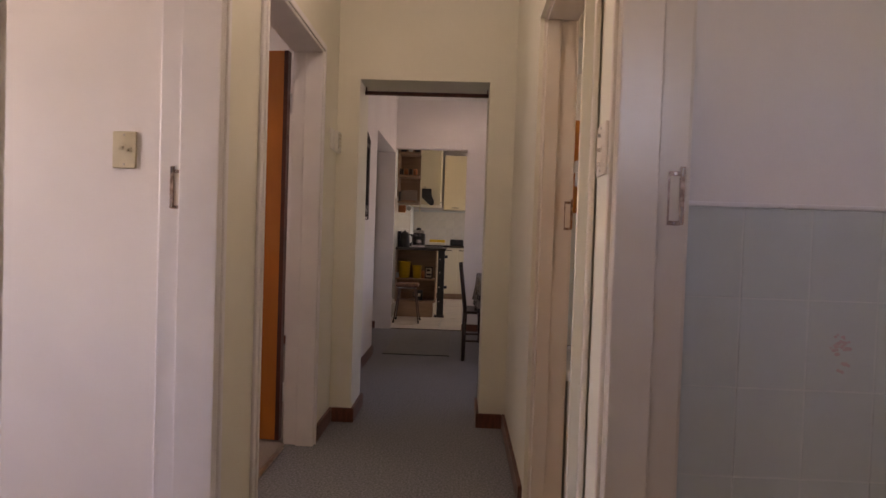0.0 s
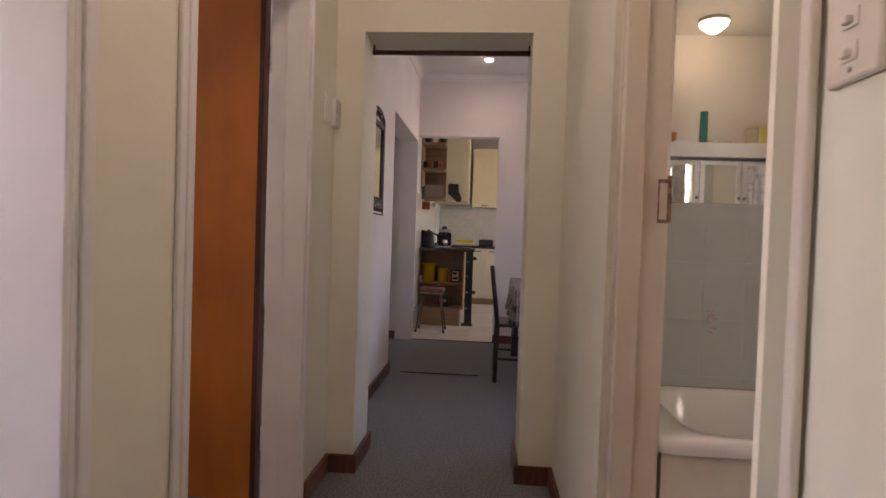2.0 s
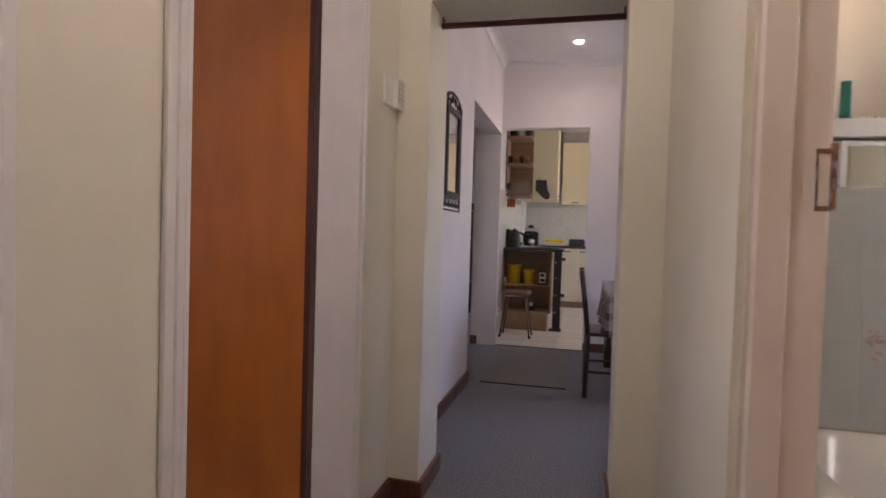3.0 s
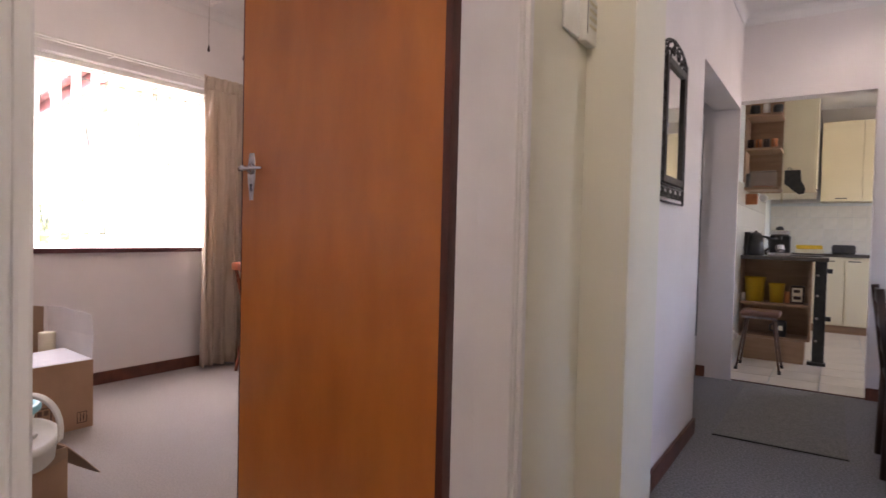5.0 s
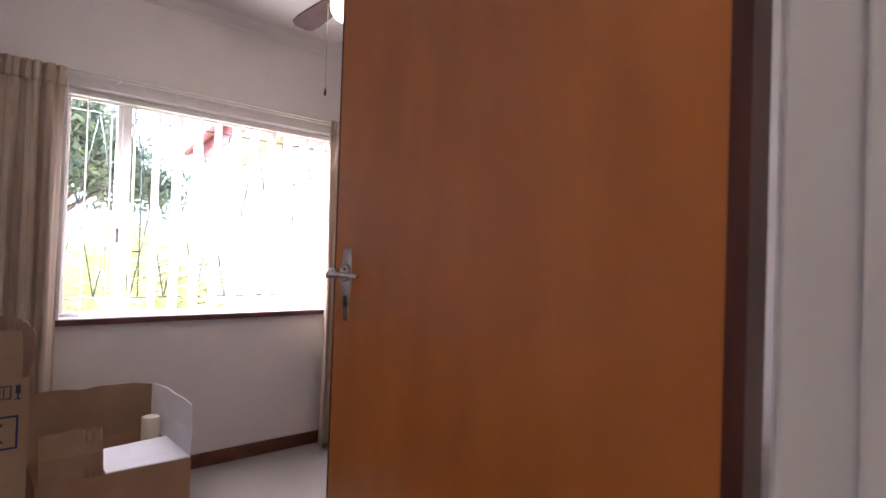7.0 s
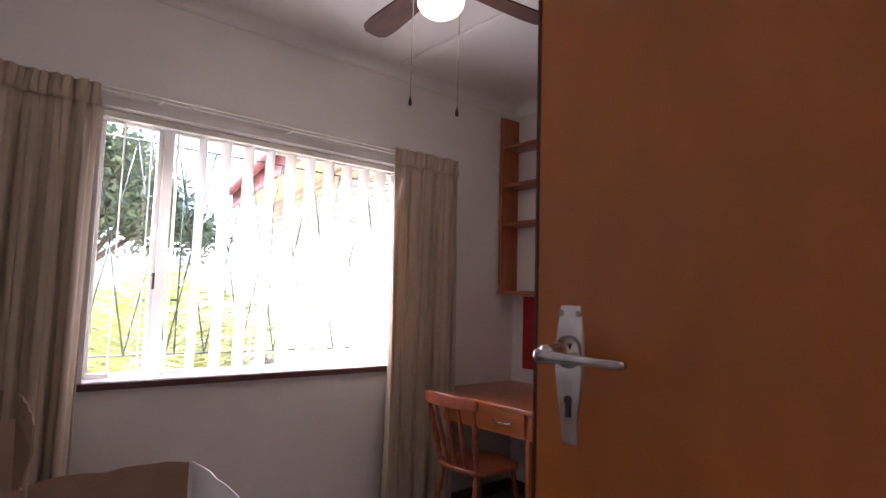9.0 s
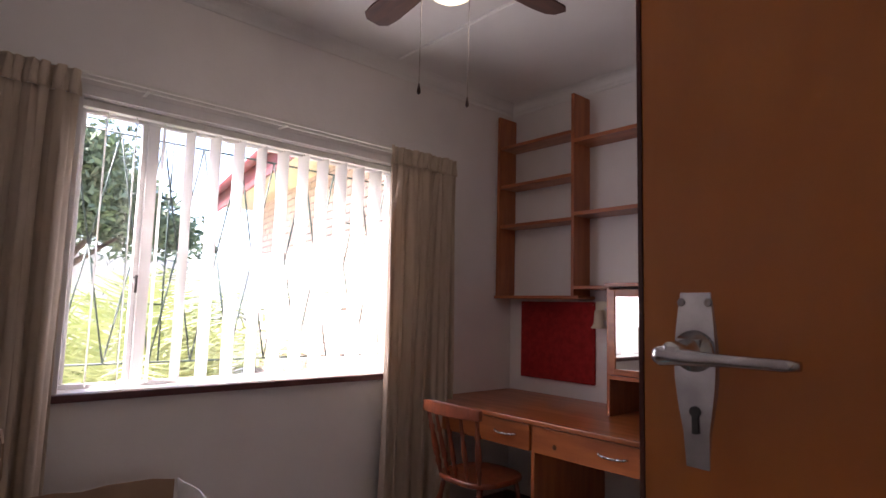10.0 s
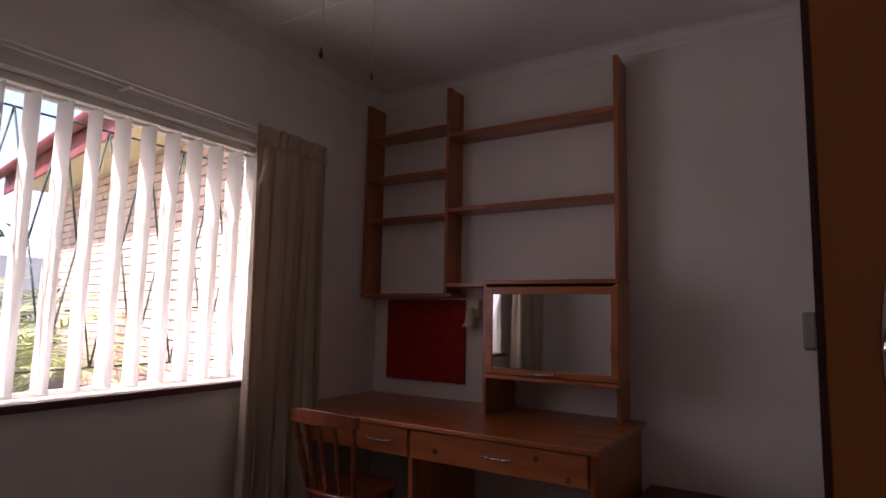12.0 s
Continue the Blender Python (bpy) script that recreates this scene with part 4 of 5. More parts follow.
# back run of the kitchen
for i in range(3):
    x = -0.55 + i * 0.5
    t = thing("base_cabinet", (x, 10.3, 0), "cream laminate base cabinet with a dark bar handle", "cabinet", "base cabinets")
    boxes("body", M_CUPBOARD, [(0.001, 0.499, 0, 0.59, 0.10, 0.92)], t)
    boxes("plinth", M_SHELFWOOD, [(0.001, 0.499, 0.05, 0.59, 0, 0.10)], t)
    for j in range(2):
        d = boxes("door", M_CUPBOARD, [(0.004 + j * 0.249, 0.247 + j * 0.249, -0.018, -0.001, 0.11, 0.90)], t, bevel=0.002)
        boxes("bar_handle", M_BLACK, [(0.03 + j * 0.249, 0.15 + j * 0.249, -0.032, -0.020, 0.865, 0.877)], d, bevel=0.002)
t = thing("worktop", (0, 0, 0), "dark speckled worktop along the back wall", "worktop")
boxes("slab", M_COUNTER, [(-0.90, 1.0, 10.26, 10.89, 0.92, 0.955)], t, bevel=0.006)
for i in range(4):
    x = -0.33 + i * 0.42
    t = thing("wall_cabinet", (x, 10.55, 1.60), "cream laminate wall cabinet with dark handles at the bottom", "cabinet", "wall cabinets")
    boxes("body", M_CUPBOARD, [(0.001, 0.419, 0, 0.34, 0, 0.98)], t)
    d = boxes("door", M_CUPBOARD, [(0.003, 0.417, -0.018, -0.001, 0.003, 0.977)], t, bevel=0.002)
    boxes("bar_handle", M_BLACK, [(0.15, 0.27, -0.03, -0.020, 0.03, 0.042)], d, bevel=0.002)
t = thing("wall_cabinet", (-0.90, 9.40, 1.63), "tall cream wall cabinet on the tiled side wall", "cabinet")
boxes("body", M_CUPBOARD, [(0.001, 0.53, 0, 1.14, 0, 1.12)], t, bevel=0.002)
d = boxes("door", M_CUPBOARD, [(0.531, 0.549, 0.003, 0.56, 0.003, 1.117)], t, bevel=0.002)
boxes("bar_handle", M_BLACK, [(0.551, 0.562, 0.05, 0.17, 0.03, 0.042)], d)
t = thing("oven_glove", (-0.56, 9.385, 1.68), "black oven glove hanging from the cream cabinet", "oven glove")
bm = bmesh.new()
outline = [(-0.09, 0.20), (0.06, 0.20), (0.07, 0.08), (0.11, 0.0), (0.10, -0.06), (0.05, -0.07), (0.0, -0.03), (-0.05, 0.02), (-0.09, 0.05)]
fr = [bm.verts.new((x, -0.018, z)) for x, z in outline]
bk = [bm.verts.new((x * 1.02, 0.0, z)) for x, z in outline]
bm.faces.new(fr)
bm.faces.new(bk)
for i in range(len(outline)):
    bm.faces.new((fr[i], fr[(i + 1) % 9], bk[(i + 1) % 9], bk[i]))
part("mitt", bm, M_BLACK, t, bevel=0.006)
bm = bmesh.new()
tube(bm, [(-0.06, -0.008, 0.20), (-0.06, -0.008, 0.225), (-0.03, -0.008, 0.225), (-0.03, -0.008, 0.20)], 0.003)
part("loop", bm, M_BLACK, t)
t = thing("butter_dish", (-0.42, 10.45, 0.955), "yellow lidded dish with a pale base on the worktop", "dish")
boxes("base", M_CREAM, [(-0.15, 0.15, -0.08, 0.08, 0, 0.05)], t, bevel=0.012)
boxes("lid", M_YELLOW, [(-0.14, 0.14, -0.07, 0.07, 0.05, 0.10)], t, bevel=0.012)
t = thing("toaster", (-0.07, 10.45, 0.955), "low black toaster with rounded corners on the worktop", "toaster")
boxes("body", M_BLACK, [(-0.12, 0.12, -0.08, 0.08, 0, 0.11)], t, bevel=0.02)
boxes("slot", M_STEEL, [(-0.09, 0.09, -0.03, -0.01, 0.110, 0.112), (-0.09, 0.09, 0.01, 0.03, 0.110, 0.112)], t)
t = thing("hob", (-0.55, 8.42, 0.956), "flat black glass hob plate on the worktop", "hob")
boxes("plate", M_BLACK, [(-0.0, 0.30, -0.12, 0.15, 0, 0.01)], t, bevel=0.003)

t = thing("wall_shelf_unit", (-0.90, 7.92, 1.56), "brown board shelf unit fixed to the kitchen wall", "shelf")
boxes("back_panel", M_SHELFWOOD, [(0.0, 0.29, 0.47, 0.485, -0.0, 1.0)], t)
boxes("wall_panel", M_SHELFWOOD, [(0.0, 0.012, 0.12, 0.47, -0.0, 1.0)], t)
for z in (0.02, 0.385, 0.70):
    boxes("shelf", M_SHELFWOOD, [(0.012, 0.30, 0.10, 0.47, z - 0.012, z + 0.012)], t, bevel=0.003)
boxes("light_panel", M_CUPBOARD, [(0.29, 0.302, 0.47, 0.485, -0.10, 1.0)], t)
t = thing("paper_roll_holder", (-0.83, 8.2, 1.50), "brown wall holder with a white paper roll end", "roll holder")
boxes("block", M_CLAY, [(-0.06, 0.04, -0.03, 0.03, -0.06, 0.04)], t, bevel=0.006)
bm = bmesh.new()
turned(bm, [(0.012, 0.0), (0.035, 0.002), (0.035, 0.10), (0.012, 0.102)], 18, (0.09, -0.05, 0), "y")
part("paper_roll", bm, M_WHITE, t)
for k in range(4):
    t = thing("mug", (-0.855 + k * 0.065, 8.11, 1.958), "small brown stoneware mug on the kitchen shelf", "mug", "mugs on the shelf")
    bm = bmesh.new()
    turned(bm, [(0.022, 0), (0.027, 0.005), (0.027, 0.085), (0.023, 0.085), (0.020, 0.01)], 16)
    part("body", bm, M_CLAY if k % 2 else M_DARKWOOD, t)
    bm = bmesh.new()
    tube(bm, [(0, -0.026, 0.07), (0, -0.045, 0.06), (0, -0.045, 0.03), (0, -0.026, 0.02)], 0.004, 6)
    part("ear", bm, M_DARKWOOD, t)
M_GLASSY = material("clear_glass", (0.9, 0.92, 0.92), 0.05, transmission=0.92)
t = thing("glass_dish", (-0.75, 8.1, 1.592), "clear glass storage container standing on the shelf", "container")
boxes("body", M_GLASSY, [(-0.10, 0.12, -0.07, 0.07, 0, 0.15)], t, bevel=0.008)
boxes("base_inlay", M_CLAY, [(-0.07, 0.10, -0.05, 0.05, 0.004, 0.012)], t)
t = thing("drinking_glass", (-0.86, 8.06, 1.592), "slim clear drinking glass on the shelf", "glass")
bm = bmesh.new()
turned(bm, [(0.016, 0), (0.02, 0.13), (0.017, 0.13), (0.014, 0.008)], 14)
part("body", bm, M_GLASSY, t)
for k, (r, h) in enumerate(((0.05, 0.09), (0.035, 0.10), (0.05, 0.08))):
    bottle("dark_pot", (-0.83 + k * 0.095, 8.12, 2.273), r * 0.85, h, M_BLACK if k != 1 else M_WHITE, ("small black pot on the top kitchen shelf", "white jar on the top kitchen shelf", "round black pot beside the white jar")[k], neck=0.9, category="pot")
t = thing("wall_plaque", (-0.893, 7.32, 1.70), "small dark arched wall plaque with a pale print", "wall plaque", turn=90)
boxes("board", M_DARKWOOD, [(-0.05, 0.05, -0.012, 0, -0.10, 0.09), (-0.035, 0.035, -0.012, 0, 0.09, 0.115)], t, bevel=0.003)
boxes("print", M_CREAM, [(-0.035, 0.035, -0.0135, -0.0125, -0.08, 0.07)], t)
t = thing("power_plug", (-0.89, 7.62, 0.25), "white wall socket with a plug near the floor", "socket", turn=90)
boxes("plate", M_WHITE, [(-0.05, 0.05, -0.01, 0, -0.04, 0.04)], t, bevel=0.003)
boxes("plug", M_WHITE, [(-0.02, 0.02, -0.045, -0.01, -0.02, 0.02)], t, bevel=0.005)

t = thing("wall_oven", (-1.41, 6.96, 0), "black built-in oven with chrome trim in a tall unit", "oven")
boxes("base_panel", M_FRAME_WHITE, [(-0.3, 0.33, 0.02, 0.55, 0, 0.30)], t)
boxes("top_cupboard", M_FRAME_WHITE, [(-0.3, 0.33, 0.02, 0.55, 1.42, 2.1)], t)
boxes("front", M_BLACK, [(-0.3, 0.33, 0, 0.55, 0.301, 1.419)], t, bevel=0.004)
for z in (0.62, 1.05, 1.33):
    boxes("trim_strip", M_CHROME, [(-0.3, 0.33, -0.008, 0, z, z + 0.02)], t, bevel=0.002)
bm = bmesh.new()
tube(bm, [(-0.25, 0, 1.25), (-0.25, -0.04, 1.25), (0.28, -0.04, 1.25), (0.28, 0, 1.25)], 0.008)
part("bar_handle", bm, M_CHROME, t)


# bedroom window
M_WINWOOD = material("white_window_paint", (0.76, 0.74, 0.73), 0.4, (0.7, 0.68, 0.67), 6, bump=0.05)
M_SILL = material("maroon_painted_sill", (0.12, 0.034, 0.03), 0.4, (0.08, 0.022, 0.02), 9, bump=0.1)
M_PANE = material("window_glass", (1, 1, 1), 0.0, transmission=1.0)
WY0, WY1, WZ0, WZ1 = 3.05, 4.74, 0.935, 2.17
win = structure(new("window_1"))
fx0, fx1 = -4.45, -4.41
boxes("window_frame", M_WINWOOD, [(fx0, fx1, WY0, WY0 + 0.02, WZ0, WZ1), (fx0, fx1, WY1 - 0.02, WY1, WZ0, WZ1), (fx0, fx1, WY0 + 0.02, WY1 - 0.02, WZ0, WZ0 + 0.02), (fx0, fx1, WY0 + 0.02, WY1 - 0.02, WZ1 - 0.035, WZ1)], win, bevel=0.003)
boxes("mullion", M_WINWOOD, [(fx0 - 0.005, fx1 + 0.005, 3.338, 3.388, WZ0 + 0.02, WZ1 - 0.035)], win, bevel=0.004)
for a, b in ((WY0 + 0.02, 3.338), (3.388, WY1 - 0.02)):
    p = boxes("pane", M_PANE, [(fx0 + 0.018, fx0 + 0.022, a, b, WZ0 + 0.02, WZ1 - 0.035)], win)
    p.visible_shadow = False
boxes("casement", M_WINWOOD, [(fx0 + 0.005, fx1 - 0.005, 3.315, 3.337, WZ0 + 0.0205, WZ1 - 0.036), (fx0 + 0.005, fx1 - 0.005, WY0 + 0.0205, WY0 + 0.036, WZ0 + 0.0205, WZ1 - 0.036)], win, bevel=0.003)
bm = bmesh.new()
rod(bm, (fx1, 3.326, 1.42), (fx1 + 0.03, 3.326, 1.42), 0.006)
rod(bm, (fx1 + 0.03, 3.326, 1.43), (fx1 + 0.03, 3.326, 1.35), 0.006)
part("casement_catch", bm, M_IRON, win)
sill = structure(boxes("window_sill", M_SILL, [(-4.40, -4.262, 3.0, 4.80, 0.902, 0.934)], bevel=0.004))

t = thing("burglar_bars", (-4.475, 0, 0), "dark green burglar bars in a diamond pattern outside the window", "burglar bars")
M_BAR = material("dark_green_bar_paint", (0.02, 0.045, 0.035), 0.5, (0.035, 0.07, 0.055), 30)
ny = 9
step = (WY1 - WY0) / ny
for z, ya, yb in ((1.03, WY0 - 0.02, WY1 + 0.02), (2.085, WY0 - 0.02, WY1 + 0.02), (1.30, 3.30, 3.47), (1.81, 3.30, 3.47), (1.30, 4.42, 4.56), (1.81, 4.42, 4.56)):
    bm = bmesh.new()
    rod(bm, (0, ya, z), (0, yb, z), 0.005, 6)
    part("cross_bar", bm, M_BAR, t)
for y in (3.30, 3.47, 4.42, 4.56):
    bm = bmesh.new()
    rod(bm, (-0.006, y, 1.03), (-0.006, y, 2.085), 0.0045, 6)
    part("upright_bar", bm, M_BAR, t)
for i in range(ny):
    y = WY0 + i * step
    for za, zb in ((1.03, 1.557), (1.557, 2.085)):
        bm = bmesh.new()
        tube(bm, [(0.004, y, za), (0.004, y + step / 2, zb), (0.004, y + step, za)] if za < 1.3 else [(0.004, y, zb), (0.004, y + step / 2, za), (0.004, y + step, zb)], 0.0045, 6)
        part("lattice_bar", bm, M_BAR, t)

# vertical blinds
M_BLIND = material("white_blind_cloth", (0.80, 0.79, 0.76), 0.8, (0.75, 0.74, 0.71), 300)
let_light_through(M_BLIND, 0.4, (0.8, 0.78, 0.74))
t = thing("vertical_blinds", (-4.345, 0, 0), "half-open white vertical blinds hanging in the bedroom window", "blinds")
boxes("headrail", M_WHITE, [(-0.02, 0.02, WY0 + 0.005, WY1 - 0.005, WZ1 - 0.035, WZ1 - 0.002)], t, bevel=0.003)
nv = 14
rnd = random.Random(8)
for i in range(nv):
    y = WY0 + 0.10 + i * (WY1 - WY0 - 0.145) / (nv - 1)
    bm = bmesh.new()
    a = radians((10 if i < 3 else -9) + rnd.uniform(-3, 3))
    cols = 6
    for k in range(cols + 1):
        u = k / cols * 2 - 1
        cx, cy = -0.052 * u, 0.006 * (1 - u * u)
        px, py = cx * math.cos(a) - cy * math.sin(a), -cx * math.sin(a) + cy * math.cos(a)
        bm.verts.new((px, y + py, WZ0 + 0.02))
        bm.verts.new((px, y + py, WZ1 - 0.045))
    bm.verts.ensure_lookup_table()
    for k in range(cols):
        bm.faces.new((bm.verts[2 * k], bm.verts[2 * k + 2], bm.verts[2 * k + 3], bm.verts[2 * k + 1])).smooth = True
    v = part("vane", bm, M_BLIND, t)
    bm = bmesh.new()
    rod(bm, (0, y, WZ1 - 0.048), (0, y, WZ1 - 0.03), 0.004, 6)
    part("clip", bm, M_WHITE, v)
bm = bmesh.new()
tube(bm, [(0.02 - 0.06, WY0 + 0.02, WZ0 + 0.03)] + [(-0.06 + 0.02, WY0 + 0.045 + i * 0.123, WZ0 + 0.022 + 0.006 * (i % 2)) for i in range(nv)], 0.0012, 5)
part("bead_chain", bm, M_WHITE, t)

t = thing("curtain_rail", (-4.30, 0, 0), "white double curtain rail on a painted batten above the window", "curtain rail")
boxes("batten", M_WINWOOD, [(0.0, 0.022, 2.90, 4.95, 2.172, 2.218)], t, bevel=0.002)
for x, z in ((0.05, 2.228), (0.085, 2.236)):
    boxes("track", M_WHITE, [(x, x + 0.014, 2.55, 5.12, z, z + 0.012)], t, bevel=0.002)
for y in (2.6, 3.27, 3.92, 5.03):
    boxes("rail_bracket", M_WHITE, [(0, 0.10, y, y + 0.014, 2.2205, 2.2275)], t, bevel=0.002)
curtain("curtain", (-4.15, 2.42, 0.02), 90, 0.60, 2.205, 5.5, M_CURTAIN, "drawn-back beige curtain with pinch-pleat heading, beside the cardboard boxes", 11, True, 0.062)
curtain("curtain", (-4.16, 4.548, 0.02), 90, 0.51, 2.225, 4.8, M_CURTAIN, "drawn-back beige curtain with pinch-pleat heading, beside the desk", 23, True, 0.058)

# desk, shelves, mirror cabinet
DX0, DX1 = -4.295, -2.53
desk = thing("desk", (0, 0, 0), "varnished orange pine built-in desk with two drawers", "desk")
boxes("top", M_PINE, [(DX0, DX1, 4.945, 5.749, 0.748, 0.772)], desk, bevel=0.004)
boxes("side_panel", M_PINE_V, [(-2.575, -2.553, 4.975, 5.745, 0, 0.747)], desk)
boxes("divider", M_PINE_V, [(-3.455, -3.433, 4.975, 5.60, 0, 0.747)], desk)
boxes("back_rail", M_PINE, [(-3.432, -2.576, 5.72, 5.74, 0.45, 0.747)], desk)
for x0, x1, hx in ((-4.28, -3.459, -3.62), (-3.429, -2.579, -2.98)):
    d = boxes("drawer", M_PINE, [(x0, x1, 4.962, 4.982, 0.612, 0.742)], desk, bevel=0.003)
    bm = bmesh.new()
    tube(bm, [(hx - 0.075, 4.962, 0.682), (hx - 0.06, 4.945, 0.679), (hx - 0.03, 4.936, 0.677), (hx + 0.03, 4.936, 0.677), (hx + 0.06, 4.945, 0.679), (hx + 0.075, 4.962, 0.682)], 0.006, 8)
    part("bow_handle", bm, M_CHROME, d, "satin chrome bow handle")
    boxes("drawer_box", M_PINE, [(x0 + 0.02, x1 - 0.02, 4.983, 5.45, 0.62, 0.63)], d)
rnd = random.Random(2)
M_KNOT = material("dark_knot", (0.07, 0.02, 0.008), 0.4, (0.12, 0.035, 0.012), 60)
for kx, kz in ((-2.80, 0.70), (-2.66, 0.635), (-3.30, 0.66)):
    bm = bmesh.new()
    turned(bm, [(0.013, 0), (0.010, -0.0006)], 12, (kx, 4.9618, kz), "y")
    part("knot", bm, M_KNOT, desk)

shelves = thing("wall_shelves", (0, 0, 0), "varnished pine wall shelves with tall uprights, all empty", "shelves")
SY0, SY1 = 5.575, 5.748
boxes("upright", M_PINE_V, [(-4.285, -4.262, SY0, SY1, 1.415, 2.685)], shelves, bevel=0.002)
boxes("upright", M_PINE_V, [(-3.655, -3.632, SY0, SY1, 1.415, 2.695)], shelves, bevel=0.002)
bm = bmesh.new()
box(bm, -2.628, -2.605, SY0, SY1, 0.773, 2.675)
part("upright", bm, M_PINE_V, shelves, bevel=0.002)
for z in (2.455, 2.175, 1.895):
    boxes("shelf", M_PINE, [(-4.261, -3.656, SY0 + 0.012, SY1, z - 0.011, z + 0.011)], shelves, bevel=0.002)
boxes("shelf", M_PINE, [(-4.295, -3.595, SY0 - 0.004, SY1, 1.395, 1.415)], shelves, bevel=0.002)
for z in (2.385, 1.92):
    boxes("shelf", M_PINE, [(-3.631, -2.629, SY0 - 0.005, SY1, z - 0.012, z + 0.012)], shelves, bevel=0.002)
boxes("shelf", M_PINE, [(-3.631, -2.629, SY0 - 0.003, SY1, 1.455, 1.475), (-3.275, -2.556, SY0 - 0.22, SY0 - 0.003, 1.455, 1.475)], shelves, bevel=0.002)

cab = thing("mirror_cabinet", (0, 0, 0), "pine dressing cabinet with a mirrored drop door on the desk", "cabinet")
boxes("side_panel", M_PINE_V, [(-3.275, -3.255, 5.375, 5.748, 0.773, 1.453)], cab, bevel=0.002)
boxes("side_panel", M_PINE_V, [(-2.580, -2.558, 5.375, 5.570, 0.989, 1.453)], cab, bevel=0.002)
boxes("bottom_board", M_PINE, [(-3.254, -2.630, 5.571, 5.748, 0.968, 0.988), (-3.254, -2.556, 5.36, 5.570, 0.968, 0.988)], cab, bevel=0.002)
boxes("back_board", M_PINE, [(-3.254, -2.630, 5.73, 5.748, 0.989, 1.453)], cab)
d = boxes("mirror_door", M_PINE, [(-3.250, -3.212, 5.355, 5.375, 0.992, 1.44), (-2.592, -2.559, 5.355, 5.375, 0.992, 1.44), (-3.212, -2.592, 5.355, 5.375, 0.992, 1.024), (-3.212, -2.592, 5.355, 5.375, 1.402, 1.44)], cab, bevel=0.003)
boxes("mirror_glass", M_MIRROR, [(-3.212, -2.592, 5.362, 5.366, 1.024, 1.402)], d)
bm = bmesh.new()
tube(bm, [(-3.00, 5.355, 1.01), (-2.985, 5.335, 1.005), (-2.88, 5.332, 1.004), (-2.865, 5.355, 1.01)], 0.006)
part("bow_handle", bm, M_CHROME, d, "satin chrome bow handle")

t = thing("pin_board", (-3.885, 5.749, 1.125), "plain dark red felt pin board on the wall above the desk", "pin board")
boxes("board", M_RED, [(-0.30, 0.295, -0.014, 0, -0.255, 0.255)], t, bevel=0.002)
boxes("corner_pin", M_CHROME, [(-0.285, -0.279, -0.016, -0.014, 0.235, 0.241), (0.285, 0.291, -0.016, -0.014, 0.235, 0.241)], t)
t = thing("wall_spotlight", (-3.53, 5.749, 1.30), "small cream wall spotlight with a downward shade", "wall light")
boxes("mount", M_CREAM, [(-0.045, 0.045, -0.03, 0, -0.03, 0.085)], t, bevel=0.006)
bm = bmesh.new()
turned(bm, [(0.022, 0.05), (0.026, 0.03), (0.030, -0.03), (0.048, -0.06), (0.044, -0.06), (0.026, -0.028)], 20, (0.0, -0.06, -0.02))
part("shade", bm, M_CREAM, t)
boxes("button", M_WHITE, [(0.03, 0.045, -0.045, -0.03, 0.03, 0.05)], t)

# spindle-back chair, back to the room
chair = thing("spindle_chair", (-3.745, 4.70, 0), "dark red-brown stained wooden spindle-back chair pulled up to the desk", "chair")
bm = bmesh.new()
ring0, n = [], 28
prof = []
for k in range(n):
    a = 2 * math.pi * k / n
    c, s_ = math.cos(a), math.sin(a)
    prof.append((0.20 * math.copysign(abs(c) ** 0.7, c), 0.21 + 0.20 * math.copysign(abs(s_) ** 0.7, s_)))
for z, sc in ((0.425, 0.93), (0.43, 0.98), (0.445, 1.0), (0.455, 0.97)):
    ring0.append([bm.verts.new((x * sc, 0.21 + (y - 0.21) * sc, z)) for x, y in prof])
for p, q in zip(ring0, ring0[1:]):
    for k in range(n):
        bm.faces.new((p[k], p[(k + 1) % n], q[(k + 1) % n], q[k])).smooth = True
bm.faces.new(ring0[0])
bm.faces.new(ring0[-1])
part("seat", bm, M_CHAIR, chair)


def spindle(bm, a, b, r=0.012):
    a, b = Vector(a), Vector(b)
    m = Matrix.Translation(a) @ (b - a).to_track_quat("Z", "Y").to_matrix().to_4x4()
    L = (b - a).length
    prof = [(r * f, L * u) for u, f in ((0, 0.7), (0.1, 0.8), (0.18, 1.2), (0.24, 0.75), (0.3, 1.25), (0.42, 1.3), (0.55, 1.1), (0.66, 0.8), (0.72, 1.25), (0.78, 0.8), (0.9, 0.8), (1, 0.65))]
    b2 = bmesh.new()
    turned(b2, prof, 10)
    bmesh.ops.transform(b2, matrix=m, verts=b2.verts)
    me = bpy.data.meshes.new("tmp")
    b2.to_mesh(me)
    b2.free()
    bm.from_mesh(me)
    bpy.data.meshes.remove(me)


for i in range(5):
    u = (i - 2) / 2
    bm = bmesh.new()
    spindle(bm, (u * 0.145, 0.035 + 0.02 * abs(u), 0.45), (u * 0.185, -0.045 + 0.035 * u * u, 0.785), 0.011 if abs(u) < 1 else 0.014)
    part("back_spindle", bm, M_CHAIR, chair)
bm = bmesh.new()
rows = []
for i in range(13):
    u = i / 12 * 2 - 1
    x, y = u * 0.215, -0.062 + 0.05 * u * u
    top = 0.845 - 0.018 * u * u
    rows.append([bm.verts.new(v) for v in ((x, y - 0.012, 0.775), (x, y + 0.012, 0.775), (x, y + 0.010, top), (x, y - 0.012, top))])
for p, q in zip(rows, rows[1:]):
    for k in range(4):
        bm.faces.new((p[k], p[(k + 1) % 4], q[(k + 1) % 4], q[k]))
bm.faces.new(rows[0])
